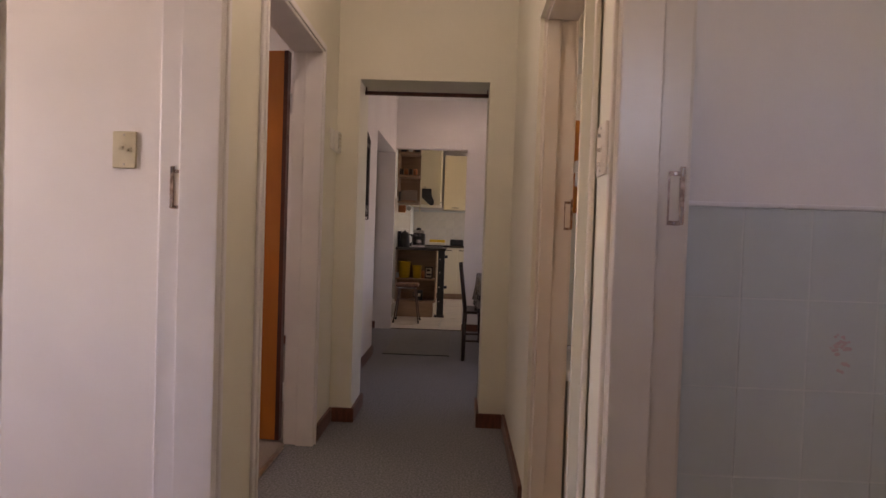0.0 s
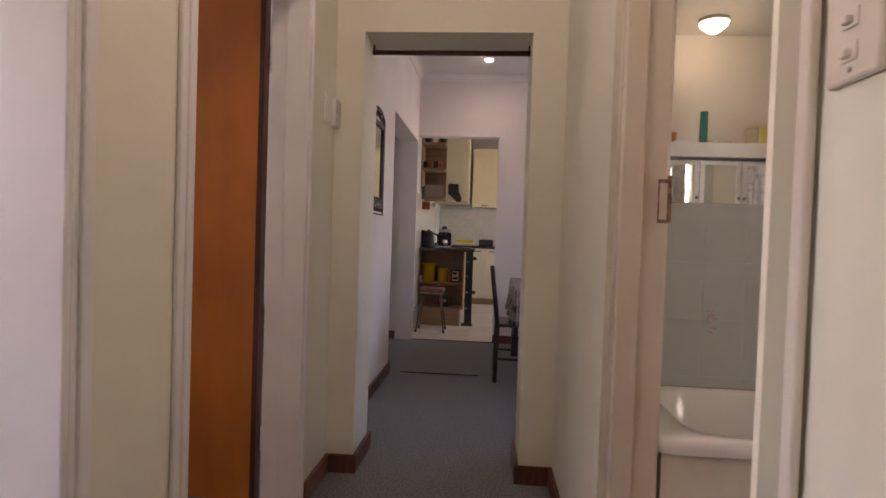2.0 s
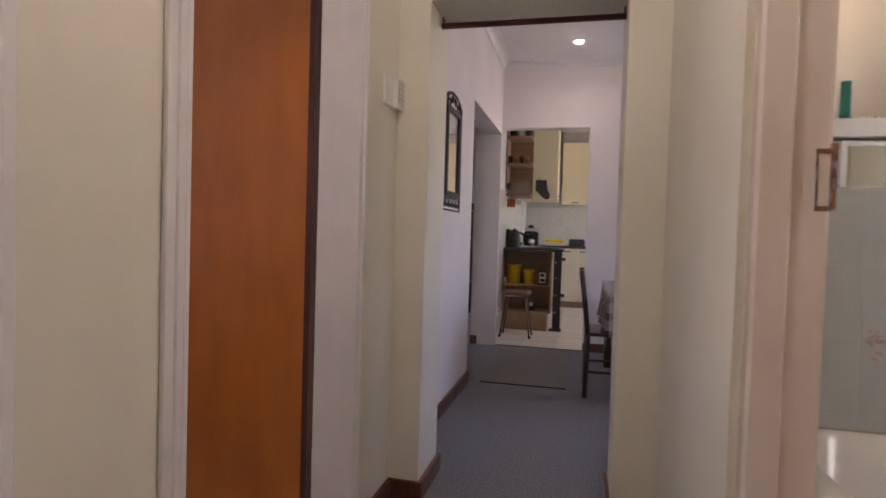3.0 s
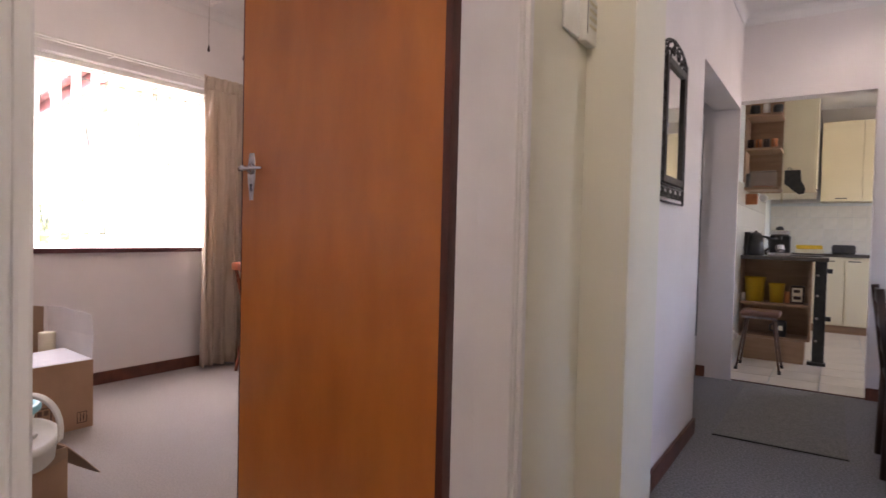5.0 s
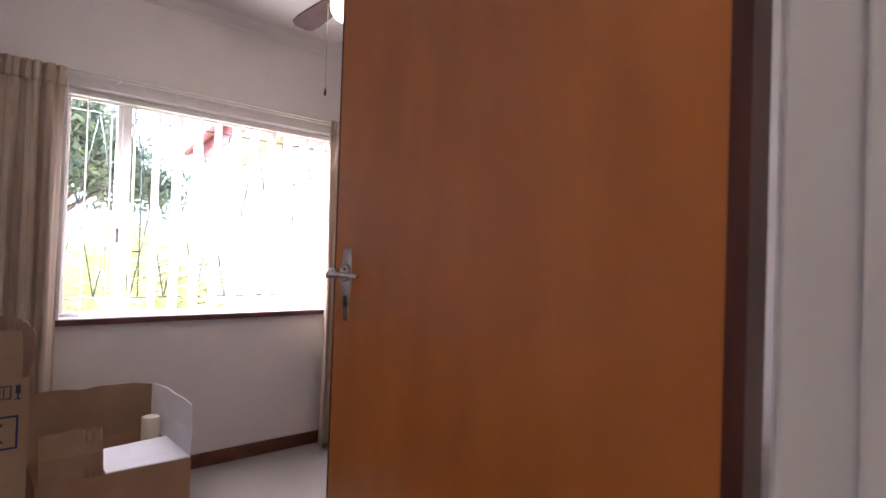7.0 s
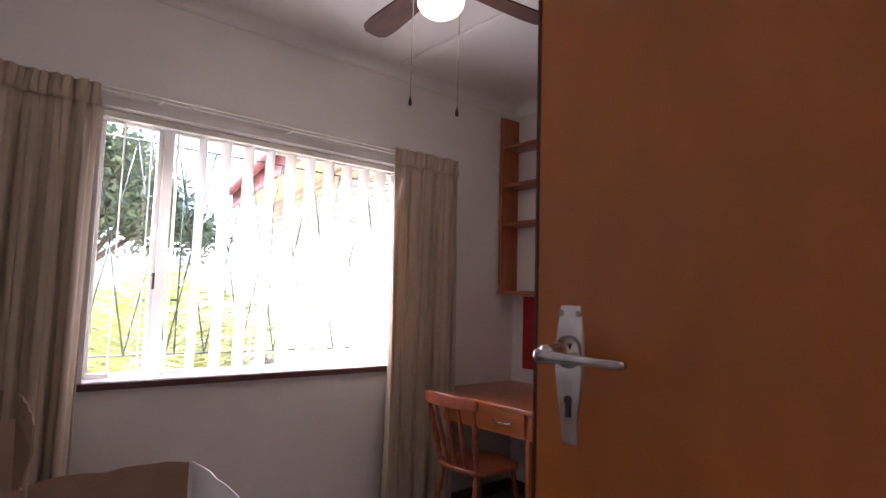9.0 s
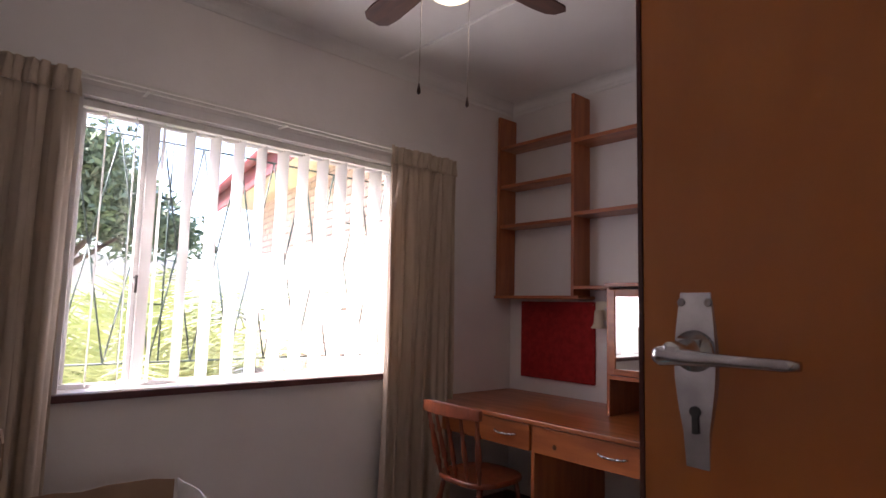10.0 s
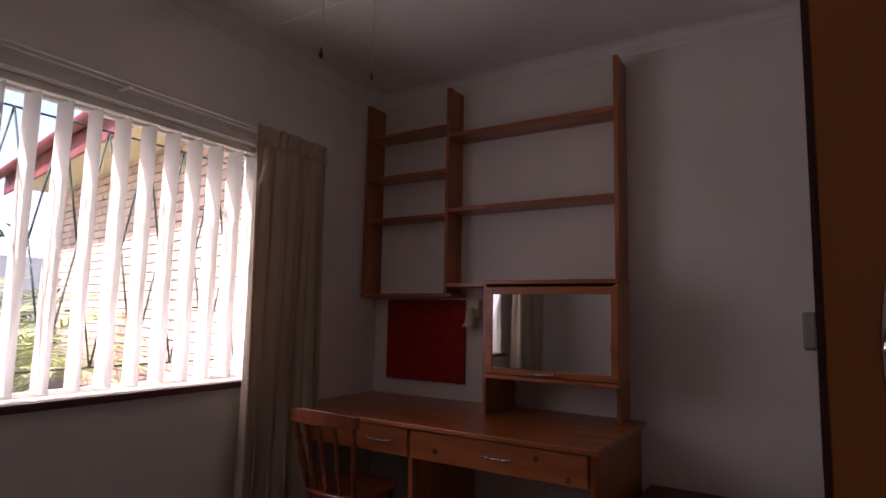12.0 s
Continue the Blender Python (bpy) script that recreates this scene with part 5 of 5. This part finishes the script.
bm.faces.new(rows[-1])
part("top_rail", bm, M_CHAIR, chair, bevel=0.005)
for sx in (-1, 1):
    for y0, y1 in ((0.07, 0.0), (0.34, 0.40)):
        bm = bmesh.new()
        spindle(bm, (sx * 0.185, y1, 0.0), (sx * 0.13, y0, 0.43), 0.017)
        part("leg", bm, M_CHAIR, chair)
    bm = bmesh.new()
    spindle(bm, (sx * 0.165, 0.02, 0.17), (sx * 0.165, 0.38, 0.17), 0.010)
    part("stretcher", bm, M_CHAIR, chair)

# ceiling fan
fan = thing("ceiling_fan", (-2.93, 3.89, H), "brown four-blade ceiling fan with a lit glass bowl", "ceiling fan", turn=85)
bm = bmesh.new()
turned(bm, [(0.06, 0), (0.055, -0.04), (0.02, -0.06), (0.013, -0.065), (0.013, -0.15), (0.04, -0.16), (0.095, -0.18), (0.10, -0.26), (0.07, -0.29), (0.06, -0.31)], 28)
part("motor", bm, M_WHITE, fan)
M_BLADE = material("dark_brown_fan_blade", (0.075, 0.028, 0.017), 0.8, (0.045, 0.018, 0.011), 5, (1, 8, 1))
for i in range(4):
    a = radians(90 * i)
    bm = bmesh.new()
    out = [(0.17, 0.045), (0.30, 0.055), (0.45, 0.062), (0.52, 0.055), (0.55, 0.03)]
    vs = []
    for z in (-0.004, 0.004):
        vs.append([bm.verts.new((r, w, z + w * 0.18)) for r, w in out] + [bm.verts.new((r, -w, z - w * 0.18)) for r, w in reversed(out)])
    bm.faces.new(vs[0])
    bm.faces.new(vs[1])
    m_ = len(vs[0])
    for k in range(m_):
        bm.faces.new((vs[0][k], vs[0][(k + 1) % m_], vs[1][(k + 1) % m_], vs[1][k]))
    b = part("blade", bm, M_BLADE, fan)
    b.location, b.rotation_euler = (0, 0, -0.285), (0, 0, a)
    bi = boxes("blade_iron", M_DARKWOOD, [(0.08, 0.19, -0.018, 0.018, -0.010, -0.005)], b)
bm = bmesh.new()
turned(bm, [(0.07, -0.31), (0.085, -0.325), (0.090, -0.35), (0.086, -0.385), (0.07, -0.41), (0.04, -0.428), (0.004, -0.432)], 28)
ob = part("bowl", bm, M_GLOW_FAN, fan, "lit opal glass bowl")
ob.visible_shadow = False
for px, py, zl in ((-0.075, 0.070, 0.755), (0.130, 0.062, 0.755)):
    bm = bmesh.new()
    rod(bm, (px, py, -0.34), (px, py, -zl + 0.03), 0.0018, 6)
    c = part("pull_chain", bm, M_STEEL, fan)
    bm = bmesh.new()
    turned(bm, [(0.002, -zl + 0.032), (0.006, -zl + 0.012), (0.007, -zl), (0.003, -zl - 0.006)], 10, (px, py, 0))
    part("chain_knob", bm, M_DARKWOOD, c)

M_WARD = material("dark_brown_varnish", (0.13, 0.045, 0.025), 0.4, (0.085, 0.028, 0.016), 5, (4, 4, 0.5), bump=0.05)
t = thing("blanket_chest", (-2.18, 5.47, 0), "low dark brown wooden chest beside the desk", "chest")
boxes("body", M_WARD, [(-0.32, 0.30, -0.26, 0.26, 0, 0.44)], t, bevel=0.004)
boxes("lid", M_WARD, [(-0.33, 0.31, -0.27, 0.27, 0.441, 0.47)], t, bevel=0.006)


# cardboard boxes
def carton(name, at, turn, w, d, h, flaps, label, marks=(), white=None, inside=None):
    """An open cardboard box: w along x, d along y, base centred; flaps: side, length, lean in degrees, from and to along that side."""
    t = thing(name, at, label, "cardboard box", turn=turn)
    k = 0.005
    hw, hd = w / 2, d / 2
    boxes("body", M_CARD, [(-hw, hw, -hd, -hd + k, 0, h), (-hw, hw, hd - k, hd, 0, h), (-hw, -hw + k, -hd + k, hd - k, 0, h), (hw - k, hw, -hd + k, hd - k, 0, h), (-hw + k, hw - k, -hd + k, hd - k, 0.001, 0.008)], t)
    for i, (side, length, lean, a, b) in enumerate(flaps):
        bm = bmesh.new()
        n = 7
        rnd = random.Random(i + int(w * 100))
        c, s_ = math.cos(radians(lean)), math.sin(radians(lean))
        fr, bk = [], []
        for j in range(n + 1):
            u = a + (b - a) * j / n
            for v in (0, 0.5, 1):
                cut = 0.008 * (abs(2 * j / n - 1) ** 6) * v
                L = (length - cut) * v + (0.006 * rnd.uniform(-1, 1) if v == 1 else 0)
                o, z = s_ * L + 0.008 * math.sin(math.pi * v) * (1 if lean < 60 else 0.2), h + c * L
                for lst, off in ((fr, 0), (bk, -0.004)):
                    p, q = (o + off * c), z + off * -s_
                    x, y = {"+x": (hw + p, u), "-x": (-hw - p, u), "+y": (u, hd + p), "-y": (u, -hd - p)}[side]
                    lst.append(bm.verts.new((x, y, q)))
        for lst in (fr, bk):
            for j in range(n):
                for v in range(2):
                    q = 3 * j + v
                    bm.faces.new((lst[q], lst[q + 1], lst[q + 4], lst[q + 3]))
        for j in range(n):
            for q in (3 * j, 3 * j + 2):
                bm.faces.new((fr[q], fr[q + 3], bk[q + 3], bk[q]))
        for q in (0, 1, 3 * n, 3 * n + 1):
            bm.faces.new((fr[q], fr[q + 1], bk[q + 1], bk[q]))
        part("flap", bm, white if (white and i in inside) else M_CARD_IN, t)
    for cells, mat in marks:
        for cell in cells:
            boxes("print_mark", mat, [cell], t)
    return t


M_INK = material("dark_blue_ink", (0.02, 0.03, 0.10), 0.8, (0.03, 0.04, 0.13), 30)
M_INK_BROWN = material("dark_brown_ink", (0.10, 0.05, 0.03), 0.85, (0.14, 0.08, 0.05), 30)


def frame_mark(x, y0, y1, z0, z1, th=0.006):
    e = 0.0012
    return [(x, x + e, y0, y1, z0, z0 + th), (x, x + e, y0, y1, z1 - th, z1), (x, x + e, y0, y0 + th, z0 + th, z1 - th), (x, x + e, y1 - th, y1, z0 + th, z1 - th)]


X1 = 0.2905
m1 = frame_mark(X1, 0.02, 0.10, 0.05, 0.15) + frame_mark(X1, 0.22, 0.27, 0.03, 0.09, 0.004) + [(X1, X1 + 0.001, 0.235, 0.24, 0.04, 0.08), (X1, X1 + 0.001, 0.25, 0.255, 0.04, 0.08),
     (X1, X1 + 0.001, 0.035, 0.055, 0.11, 0.135), (X1, X1 + 0.001, 0.065, 0.085, 0.11, 0.135), (X1, X1 + 0.001, 0.035, 0.055, 0.065, 0.09), (X1, X1 + 0.001, 0.065, 0.085, 0.065, 0.09)]
m1 += [(X1, X1 + 0.001, 0.0 + k * 0.022, 0.012 + k * 0.022, 0.175, 0.187) for k in range(5)]
b1 = carton("open_carton", (-3.76, 3.16, 0), 0, 0.58, 0.60, 0.36,
            [("+x", 0.20, -14, -0.29, -0.06), ("+y", 0.25, 0, -0.28, 0.28), ("-x", 0.25, 2, -0.29, 0.29), ("-y", 0.24, 12, -0.28, 0.28)],
            "large open brown cardboard box with raised torn flaps", [(m1, M_INK_BROWN)], M_CARD_WHITE, (1,))
for k in range(7):
    y = -0.13 + k * 0.011
    c, s_ = math.cos(radians(-14)), math.sin(radians(-14))
    L = 0.196 - 0.006 * (k % 3)
    bm = bmesh.new()
    rod(bm, (0.2915, y, 0.362), (0.2935 + s_ * L, y + 0.004 * (k % 2), 0.36 + c * L), 0.0022, 6)
    part("torn_rib", bm, M_CARD_IN if k % 2 else M_CARD, b1)
t = thing("white_sheet", (-3.66, 3.25, 0.0), "white card sheet lying across the open brown box", "card")
bm = bmesh.new()
vs = [(-0.11, -0.13, 0.372), (0.188, -0.14, 0.361), (0.188, 0.205, 0.361), (-0.11, 0.19, 0.385)]
a = [bm.verts.new(v) for v in vs]
b = [bm.verts.new((x, y, z + 0.004)) for x, y, z in vs]
bm.faces.new(a)
bm.faces.new(b)
for i in range(4):
    bm.faces.new((a[i], a[(i + 1) % 4], b[(i + 1) % 4], b[i]))
part("sheet", bm, M_CARD_WHITE, t)
t = thing("paper_cylinder", (-3.87, 3.395, 0.009), "white paper roll standing inside the open box", "paper roll")
bm = bmesh.new()
turned(bm, [(0.042, 0), (0.042, 0.46), (0.036, 0.463), (0.014, 0.455)], 20)
part("roll", bm, M_CREAM, t)
bottle("orange_bottle", (-3.62, 2.80, 0.0), 0.03, 0.42, M_CLAY, "orange bottle standing between the boxes", neck=0.7)

X2 = 0.2405
m2 = frame_mark(X2, 0.085, 0.215, 0.21, 0.31) + frame_mark(X2, 0.165, 0.195, 0.36, 0.40, 0.003) + [(X2, X2 + 0.001, 0.175, 0.178, 0.365, 0.395), (X2, X2 + 0.001, 0.205, 0.217, 0.375, 0.40), (X2, X2 + 0.001, 0.209, 0.213, 0.36, 0.375), (X2, X2 + 0.001, 0.203, 0.219, 0.357, 0.36)]
b2 = carton("tall_carton", (-3.09, 2.51, 0.50), 0, 0.48, 0.48, 0.42,
            [("+y", 0.14, 6, -0.22, 0.22), ("+x", 0.15, -14, -0.22, 0.22), ("-x", 0.15, 4, -0.22, 0.22)],
            "pale brown cardboard box with blue print, stacked on another box", [(m2, M_INK)])
txt = bpy.data.curves.new("print_text", "FONT")
txt.body, txt.size, txt.extrude = "X", 0.085, 0.0004
tx = new("print_text", txt)
txt.materials.append(M_INK)
tx.parent = b2
tx.matrix_local = pose(X2, 0.122, 0.230, 90, 0, 90)
b4 = carton("base_carton", (-3.11, 2.49, 0), 0, 0.56, 0.54, 0.495, [("+x", 0.08, 120, -0.26, 0.26)],
            "closed brown cardboard box carrying a second box", [])
boxes("lid", M_CARD, [(-0.275, 0.275, -0.265, -0.001, 0.491, 0.4955), (-0.275, 0.275, 0.001, 0.265, 0.491, 0.4955)], b4)
b3 = carton("low_carton", (-2.63, 2.63, 0), 8, 0.42, 0.50, 0.28, [("+x", 0.05, 170, -0.2, 0.24), ("+y", 0.21, 138, -0.16, 0.19)],
            "low open brown cardboard box filled with plastic kitchenware", [])
boxes("packing", M_BLACK, [(-0.20, 0.20, -0.24, 0.24, 0.10, 0.255)], b3)

M_CYAN = material("pale_cyan_plastic", (0.22, 0.60, 0.66), 0.35, (0.19, 0.55, 0.61), 6)
M_TUB = material("milky_white_plastic", (0.72, 0.76, 0.74), 0.4, (0.68, 0.72, 0.70), 6)
t = thing("plastic_tub", (-2.655, 2.68, 0.216), "round milky plastic tub with a pale cyan lid", "tub")
bm = bmesh.new()
turned(bm, [(0.14, 0), (0.15, 0.01), (0.19, 0.20), (0.18, 0.20)], 40)
part("body", bm, M_TUB, t)
bm = bmesh.new()
turned(bm, [(0.198, 0.192), (0.205, 0.196), (0.205, 0.218), (0.196, 0.224), (0.18, 0.212), (0.01, 0.210)], 40)
part("lid", bm, M_CYAN, t, "pale cyan snap-on lid")
t = thing("lidded_container", (-2.475, 2.775, 0.262), "white plastic container with arched handle, tilted in a box", "container")
t.matrix_world = pose(-2.475, 2.775, 0.262, 16, 8, 38)
bm = bmesh.new()
turned(bm, [(0.085, 0), (0.092, 0.01), (0.098, 0.075), (0.106, 0.078), (0.108, 0.100), (0.100, 0.108), (0.090, 0.102), (0.02, 0.103)], 36)
part("body", bm, M_WHITE, t)
boxes("knob", M_WHITE, [(-0.045, 0.045, -0.011, 0.011, 0.104, 0.119), (-0.011, 0.011, -0.035, 0.035, 0.104, 0.119)], t, bevel=0.004)
bm = bmesh.new()
n = 20
rows = []
for i in range(n + 1):
    a = math.pi * i / n
    c, s_ = math.cos(a), math.sin(a)
    rows.append([bm.verts.new((q * c, 0.02 + w + 0.05 * s_, 0.09 + q * 1.15 * s_)) for q, w in ((0.106, -0.012), (0.106, 0.012), (0.117, 0.012), (0.117, -0.012))])
for p, q in zip(rows, rows[1:]):
    for k in range(4):
        bm.faces.new((p[k], p[(k + 1) % 4], q[(k + 1) % 4], q[k])).smooth = True
bm.faces.new(rows[0])
bm.faces.new(rows[-1])
part("carry_handle", bm, M_WHITE, t, bevel=0.003)

# outside
M_BRICK = material("pale_salmon_brick", (0.62, 0.48, 0.40), 0.85, (0.52, 0.37, 0.29), 14, bump=0.4, bump_scale=80, random_tint=0.18)
M_MORTAR = material("grey_mortar", (0.24, 0.21, 0.19), 0.95, (0.18, 0.16, 0.15), 30)
M_GROUND = material("pale_paving_and_sand", (0.40, 0.37, 0.31), 0.95, (0.30, 0.29, 0.22), 2, bump=0.3)
M_FASCIA = material("maroon_fascia_paint", (0.20, 0.045, 0.04), 0.5, (0.15, 0.03, 0.03), 8)
M_SOFFIT = material("cream_soffit_paint", (0.72, 0.64, 0.46), 0.7, (0.66, 0.58, 0.42), 5)
M_ROOF = material("red_roof_tile", (0.28, 0.09, 0.06), 0.8, (0.2, 0.06, 0.045), 20)
M_RENDER = material("white_garden_wall_render", (0.78, 0.76, 0.72), 0.9, (0.7, 0.68, 0.64), 3)
M_LEAF = material("dark_tree_leaves", (0.07, 0.12, 0.055), 0.6, (0.12, 0.17, 0.075), 3)
M_FROND = material("yellow_green_fronds", (0.38, 0.43, 0.18), 0.55, (0.22, 0.29, 0.10), 4)
M_BARK = material("grey_brown_bark", (0.16, 0.12, 0.09), 0.95, (0.09, 0.07, 0.05), 12, bump=0.6)
bm = bmesh.new()
bm.faces.new([bm.verts.new(v) for v in ((-600, -600, -0.15), (600, -600, -0.15), (600, 600, -0.15), (-600, 600, -0.15))])
structure(part("ground", bm, M_GROUND))
wing = thing("brick_wing", (-4.47, 5.08, -0.15), "sunlit brick house wing with maroon eaves", "house", turn=180 - 10.6)
boxes("wall", M_MORTAR, [(0, 5.0, -0.24, -0.012, 0, 2.82)], wing)
boxes("soffit", M_SOFFIT, [(0.02, 5.15, -0.012, 0.50, 2.80, 2.82)], wing)
boxes("fascia", M_FASCIA, [(0.02, 5.15, 0.50, 0.525, 2.70, 2.98)], wing, bevel=0.003)
bm = bmesh.new()
n = 8
for x in (0.02, 5.2):
    for k in range(n + 1):
        a = math.pi + math.pi * k / n
        bm.verts.new((x, 0.585 + 0.055 * math.cos(a), 2.93 + 0.06 * math.sin(a)))
bm.verts.ensure_lookup_table()
for k in range(n):
    bm.faces.new((bm.verts[k], bm.verts[k + 1], bm.verts[k + n + 2], bm.verts[k + n + 1]))
ob = part("gutter", bm, M_FASCIA, wing)
ob.modifiers.new("thickness", "SOLIDIFY").thickness = 0.004
bm = bmesh.new()
vs = [bm.verts.new(v) for v in ((0.02, 0.55, 2.97), (5.2, 0.55, 2.97), (5.2, -2.6, 4.1), (0.02, -2.6, 4.1), (0.02, 0.55, 3.0), (5.2, 0.55, 3.0), (5.2, -2.6, 4.13), (0.02, -2.6, 4.13))]
for f in ((0, 1, 2, 3), (4, 5, 6, 7), (0, 1, 5, 4), (1, 2, 6, 5), (2, 3, 7, 6), (3, 0, 4, 7)):
    bm.faces.new([vs[i] for i in f])
part("roof", bm, M_ROOF, wing)

structure(boxes("wall_garden", M_RENDER, [(-13.2, -13.0, -3, 12, -0.15, 2.1)]))


def leafy(name, at, label, trunk_h, crown_r, crown_h, count, size, mat, seed):
    t = thing(name, at, label, "tree")
    rnd = random.Random(seed)
    bm = bmesh.new()
    rod(bm, (0, 0, 0), (0.05, 0.03, trunk_h), 0.13, 12, 0.08)
    tips = []
    for i in range(9):
        a, e = rnd.uniform(0, 6.28), rnd.uniform(0.2, 1.2)
        b = (0.05 + crown_r * 0.6 * math.cos(a) * math.cos(e), 0.03 + crown_r * 0.6 * math.sin(a) * math.cos(e), trunk_h + crown_h * 0.6 * math.sin(e))
        rod(bm, (0.05, 0.03, trunk_h - 0.1), b, 0.05, 8, 0.02)
        tips.append(b)
    part("trunk", bm, M_BARK, t)
    bm = bmesh.new()
    clumps = [(tp[0] + rnd.gauss(0, 0.25), tp[1] + rnd.gauss(0, 0.25), tp[2] + rnd.gauss(0, 0.2), rnd.uniform(0.35, 0.6)) for tp in tips for _ in range(4)]
    for i in range(count):
        cx, cy, cz, cr = rnd.choice(clumps)
        c = Vector((cx + rnd.gauss(0, cr * 0.5), cy + rnd.gauss(0, cr * 0.5), cz + rnd.gauss(0, cr * 0.4)))
        d = Vector((rnd.gauss(0, 1), rnd.gauss(0, 1), rnd.gauss(-0.3, 0.7))).normalized()
        s_ = d.cross(Vector((rnd.gauss(0, 1), rnd.gauss(0, 1), rnd.gauss(0, 1)))).normalized() * size * 0.35
        bm.faces.new([bm.verts.new(c + v) for v in (-d * size, s_, d * size, -s_)])
    tagged(part("crown", bm, mat, t), kind="stuff")
    return t


leafy("tree", (-11.0, 3.85, -0.15), "dark green leafy tree beyond the garden", 1.9, 1.8, 2.6, 26000, 0.075, M_LEAF, 3)
leafy("shrub", (-9.5, 5.0, -0.15), "grey-green shrub in front of the brick wing", 0.5, 0.8, 1.0, 2500, 0.06, M_LEAF, 9)


def palm(at, seed, n, L, label):
    t = thing("palm", at, label, "palm")
    rnd = random.Random(seed)
    bm = bmesh.new()
    rod(bm, (0, 0, 0), (0, 0, 0.35), 0.10, 12, 0.08)
    part("trunk", bm, M_BARK, t)
    for i in range(n):
        a = 2.4 * i + rnd.uniform(-0.2, 0.2)
        e0 = radians(rnd.uniform(48, 82))
        bm = bmesh.new()
        p = Vector((0, 0, 0.33))
        steps = 16
        pts = [p.copy()]
        for k in range(steps):
            e = e0 - radians(75) * (k / steps) ** 1.3
            p = p + Vector((math.cos(a) * math.cos(e), math.sin(a) * math.cos(e), math.sin(e))) * (L / steps)
            pts.append(p.copy())
        tube(bm, pts, 0.005, 5)
        side = Vector((-math.sin(a), math.cos(a), 0))
        for k in range(2, steps * 2):
            q = pts[k // 2].lerp(pts[min(steps, k // 2 + 1)], (k % 2) * 0.5)
            fwd = (pts[min(steps, k // 2 + 1)] - pts[k // 2 - 1]).normalized()
            ll = L * 0.26 * math.sin(math.pi * (k / (steps * 2)) ** 0.7) + 0.05
            for s_ in (-1, 1):
                d = (side * s_ * 0.85 + fwd * 0.55 + Vector((0, 0, 0.15 - 0.4 * rnd.random()))).normalized()
                w = fwd * 0.011
                bm.faces.new([bm.verts.new(v) for v in (q - w, q + d * ll * 0.5 - w * 0.9, q + d * ll, q + d * ll * 0.5 + w * 0.9, q + w)])
        part("frond", bm, M_FROND, t)
    return t


palm((-6.6, 3.60, -0.10), 5, 26, 2.0, "yellow-green cycad palm with arching fronds outside the window")
palm((-7.4, 4.45, -0.12), 6, 24, 1.8, "green cycad palm growing before the brick wing")

# tiles, floor pieces and bricks
tiles(panel, (0.484, 1.351, 0.021), 0, 7, 6, 0.15, 0.2, M_TILE)
tiles(panel_b, (0.470, 3.041, 0.421), 0, 9, 4, 0.152, 0.212, M_TILE)
kw = structure(boxes("wall_tiling_kitchen", M_TILE_BACK, [(-0.90, -0.892, 6.924, 10.2, 0, 1.64)]))
tiles(kw, (-0.891, 6.93, 0.02), 90, 16, 8, 0.2, 0.2, M_TILE_CREAM)
kb = structure(boxes("wall_tiling_splashback", M_TILE_BACK, [(-0.90, 1.3, 10.892, 10.899, 0.96, 1.60)]))
tiles(kb, (-0.89, 10.891, 0.965), 0, 14, 4, 0.15, 0.15, M_TILE_CREAM)
kf = bpy.data.objects["floor_kitchen"]
me = tile_mesh("floor_tile", 0.327, 0.327, 0.006, M_TILE_FLOOR)
for i in range(6):
    for j in range(11):
        ob = new("tile", me)
        ob.parent = kf
        ob.matrix_world = pose(-0.888 + i * 0.332, 7.264 + j * 0.332, -0.005 + 0.0003 * ((i * 7 + j * 3) % 4), 0, 0, 0) @ pose(0, 0, 0, -90) @ pose(0, 0, -0.327)
bm = bmesh.new()
brick_me = tile_mesh("brick", 0.217, 0.066, 0.012, M_BRICK)
rest = bmesh.new()
near = 0
m0 = wing.matrix_world @ pose(0, -0.012, 0, 0, 0, 180)
for r in range(8, 36):
    for c in range(21):
        x = c * 0.229 + (0.1145 if r % 2 else 0)
        if x > 4.72:
            continue
        z = 0.03 + r * 0.078
        if r >= 12 and c < 12 and near < 300:
            ob = new("brick", brick_me)
            ob.parent = wing
            ob.matrix_world = m0 @ pose(-x - 0.217, 0, z)
            near += 1
        else:
            box(rest, x, x + 0.217, -0.012, 0.0, z, z + 0.066)
bm.free()
far_bricks = part("brick_courses", rest, M_BRICK, wing)
tagged(far_bricks, kind="stuff")
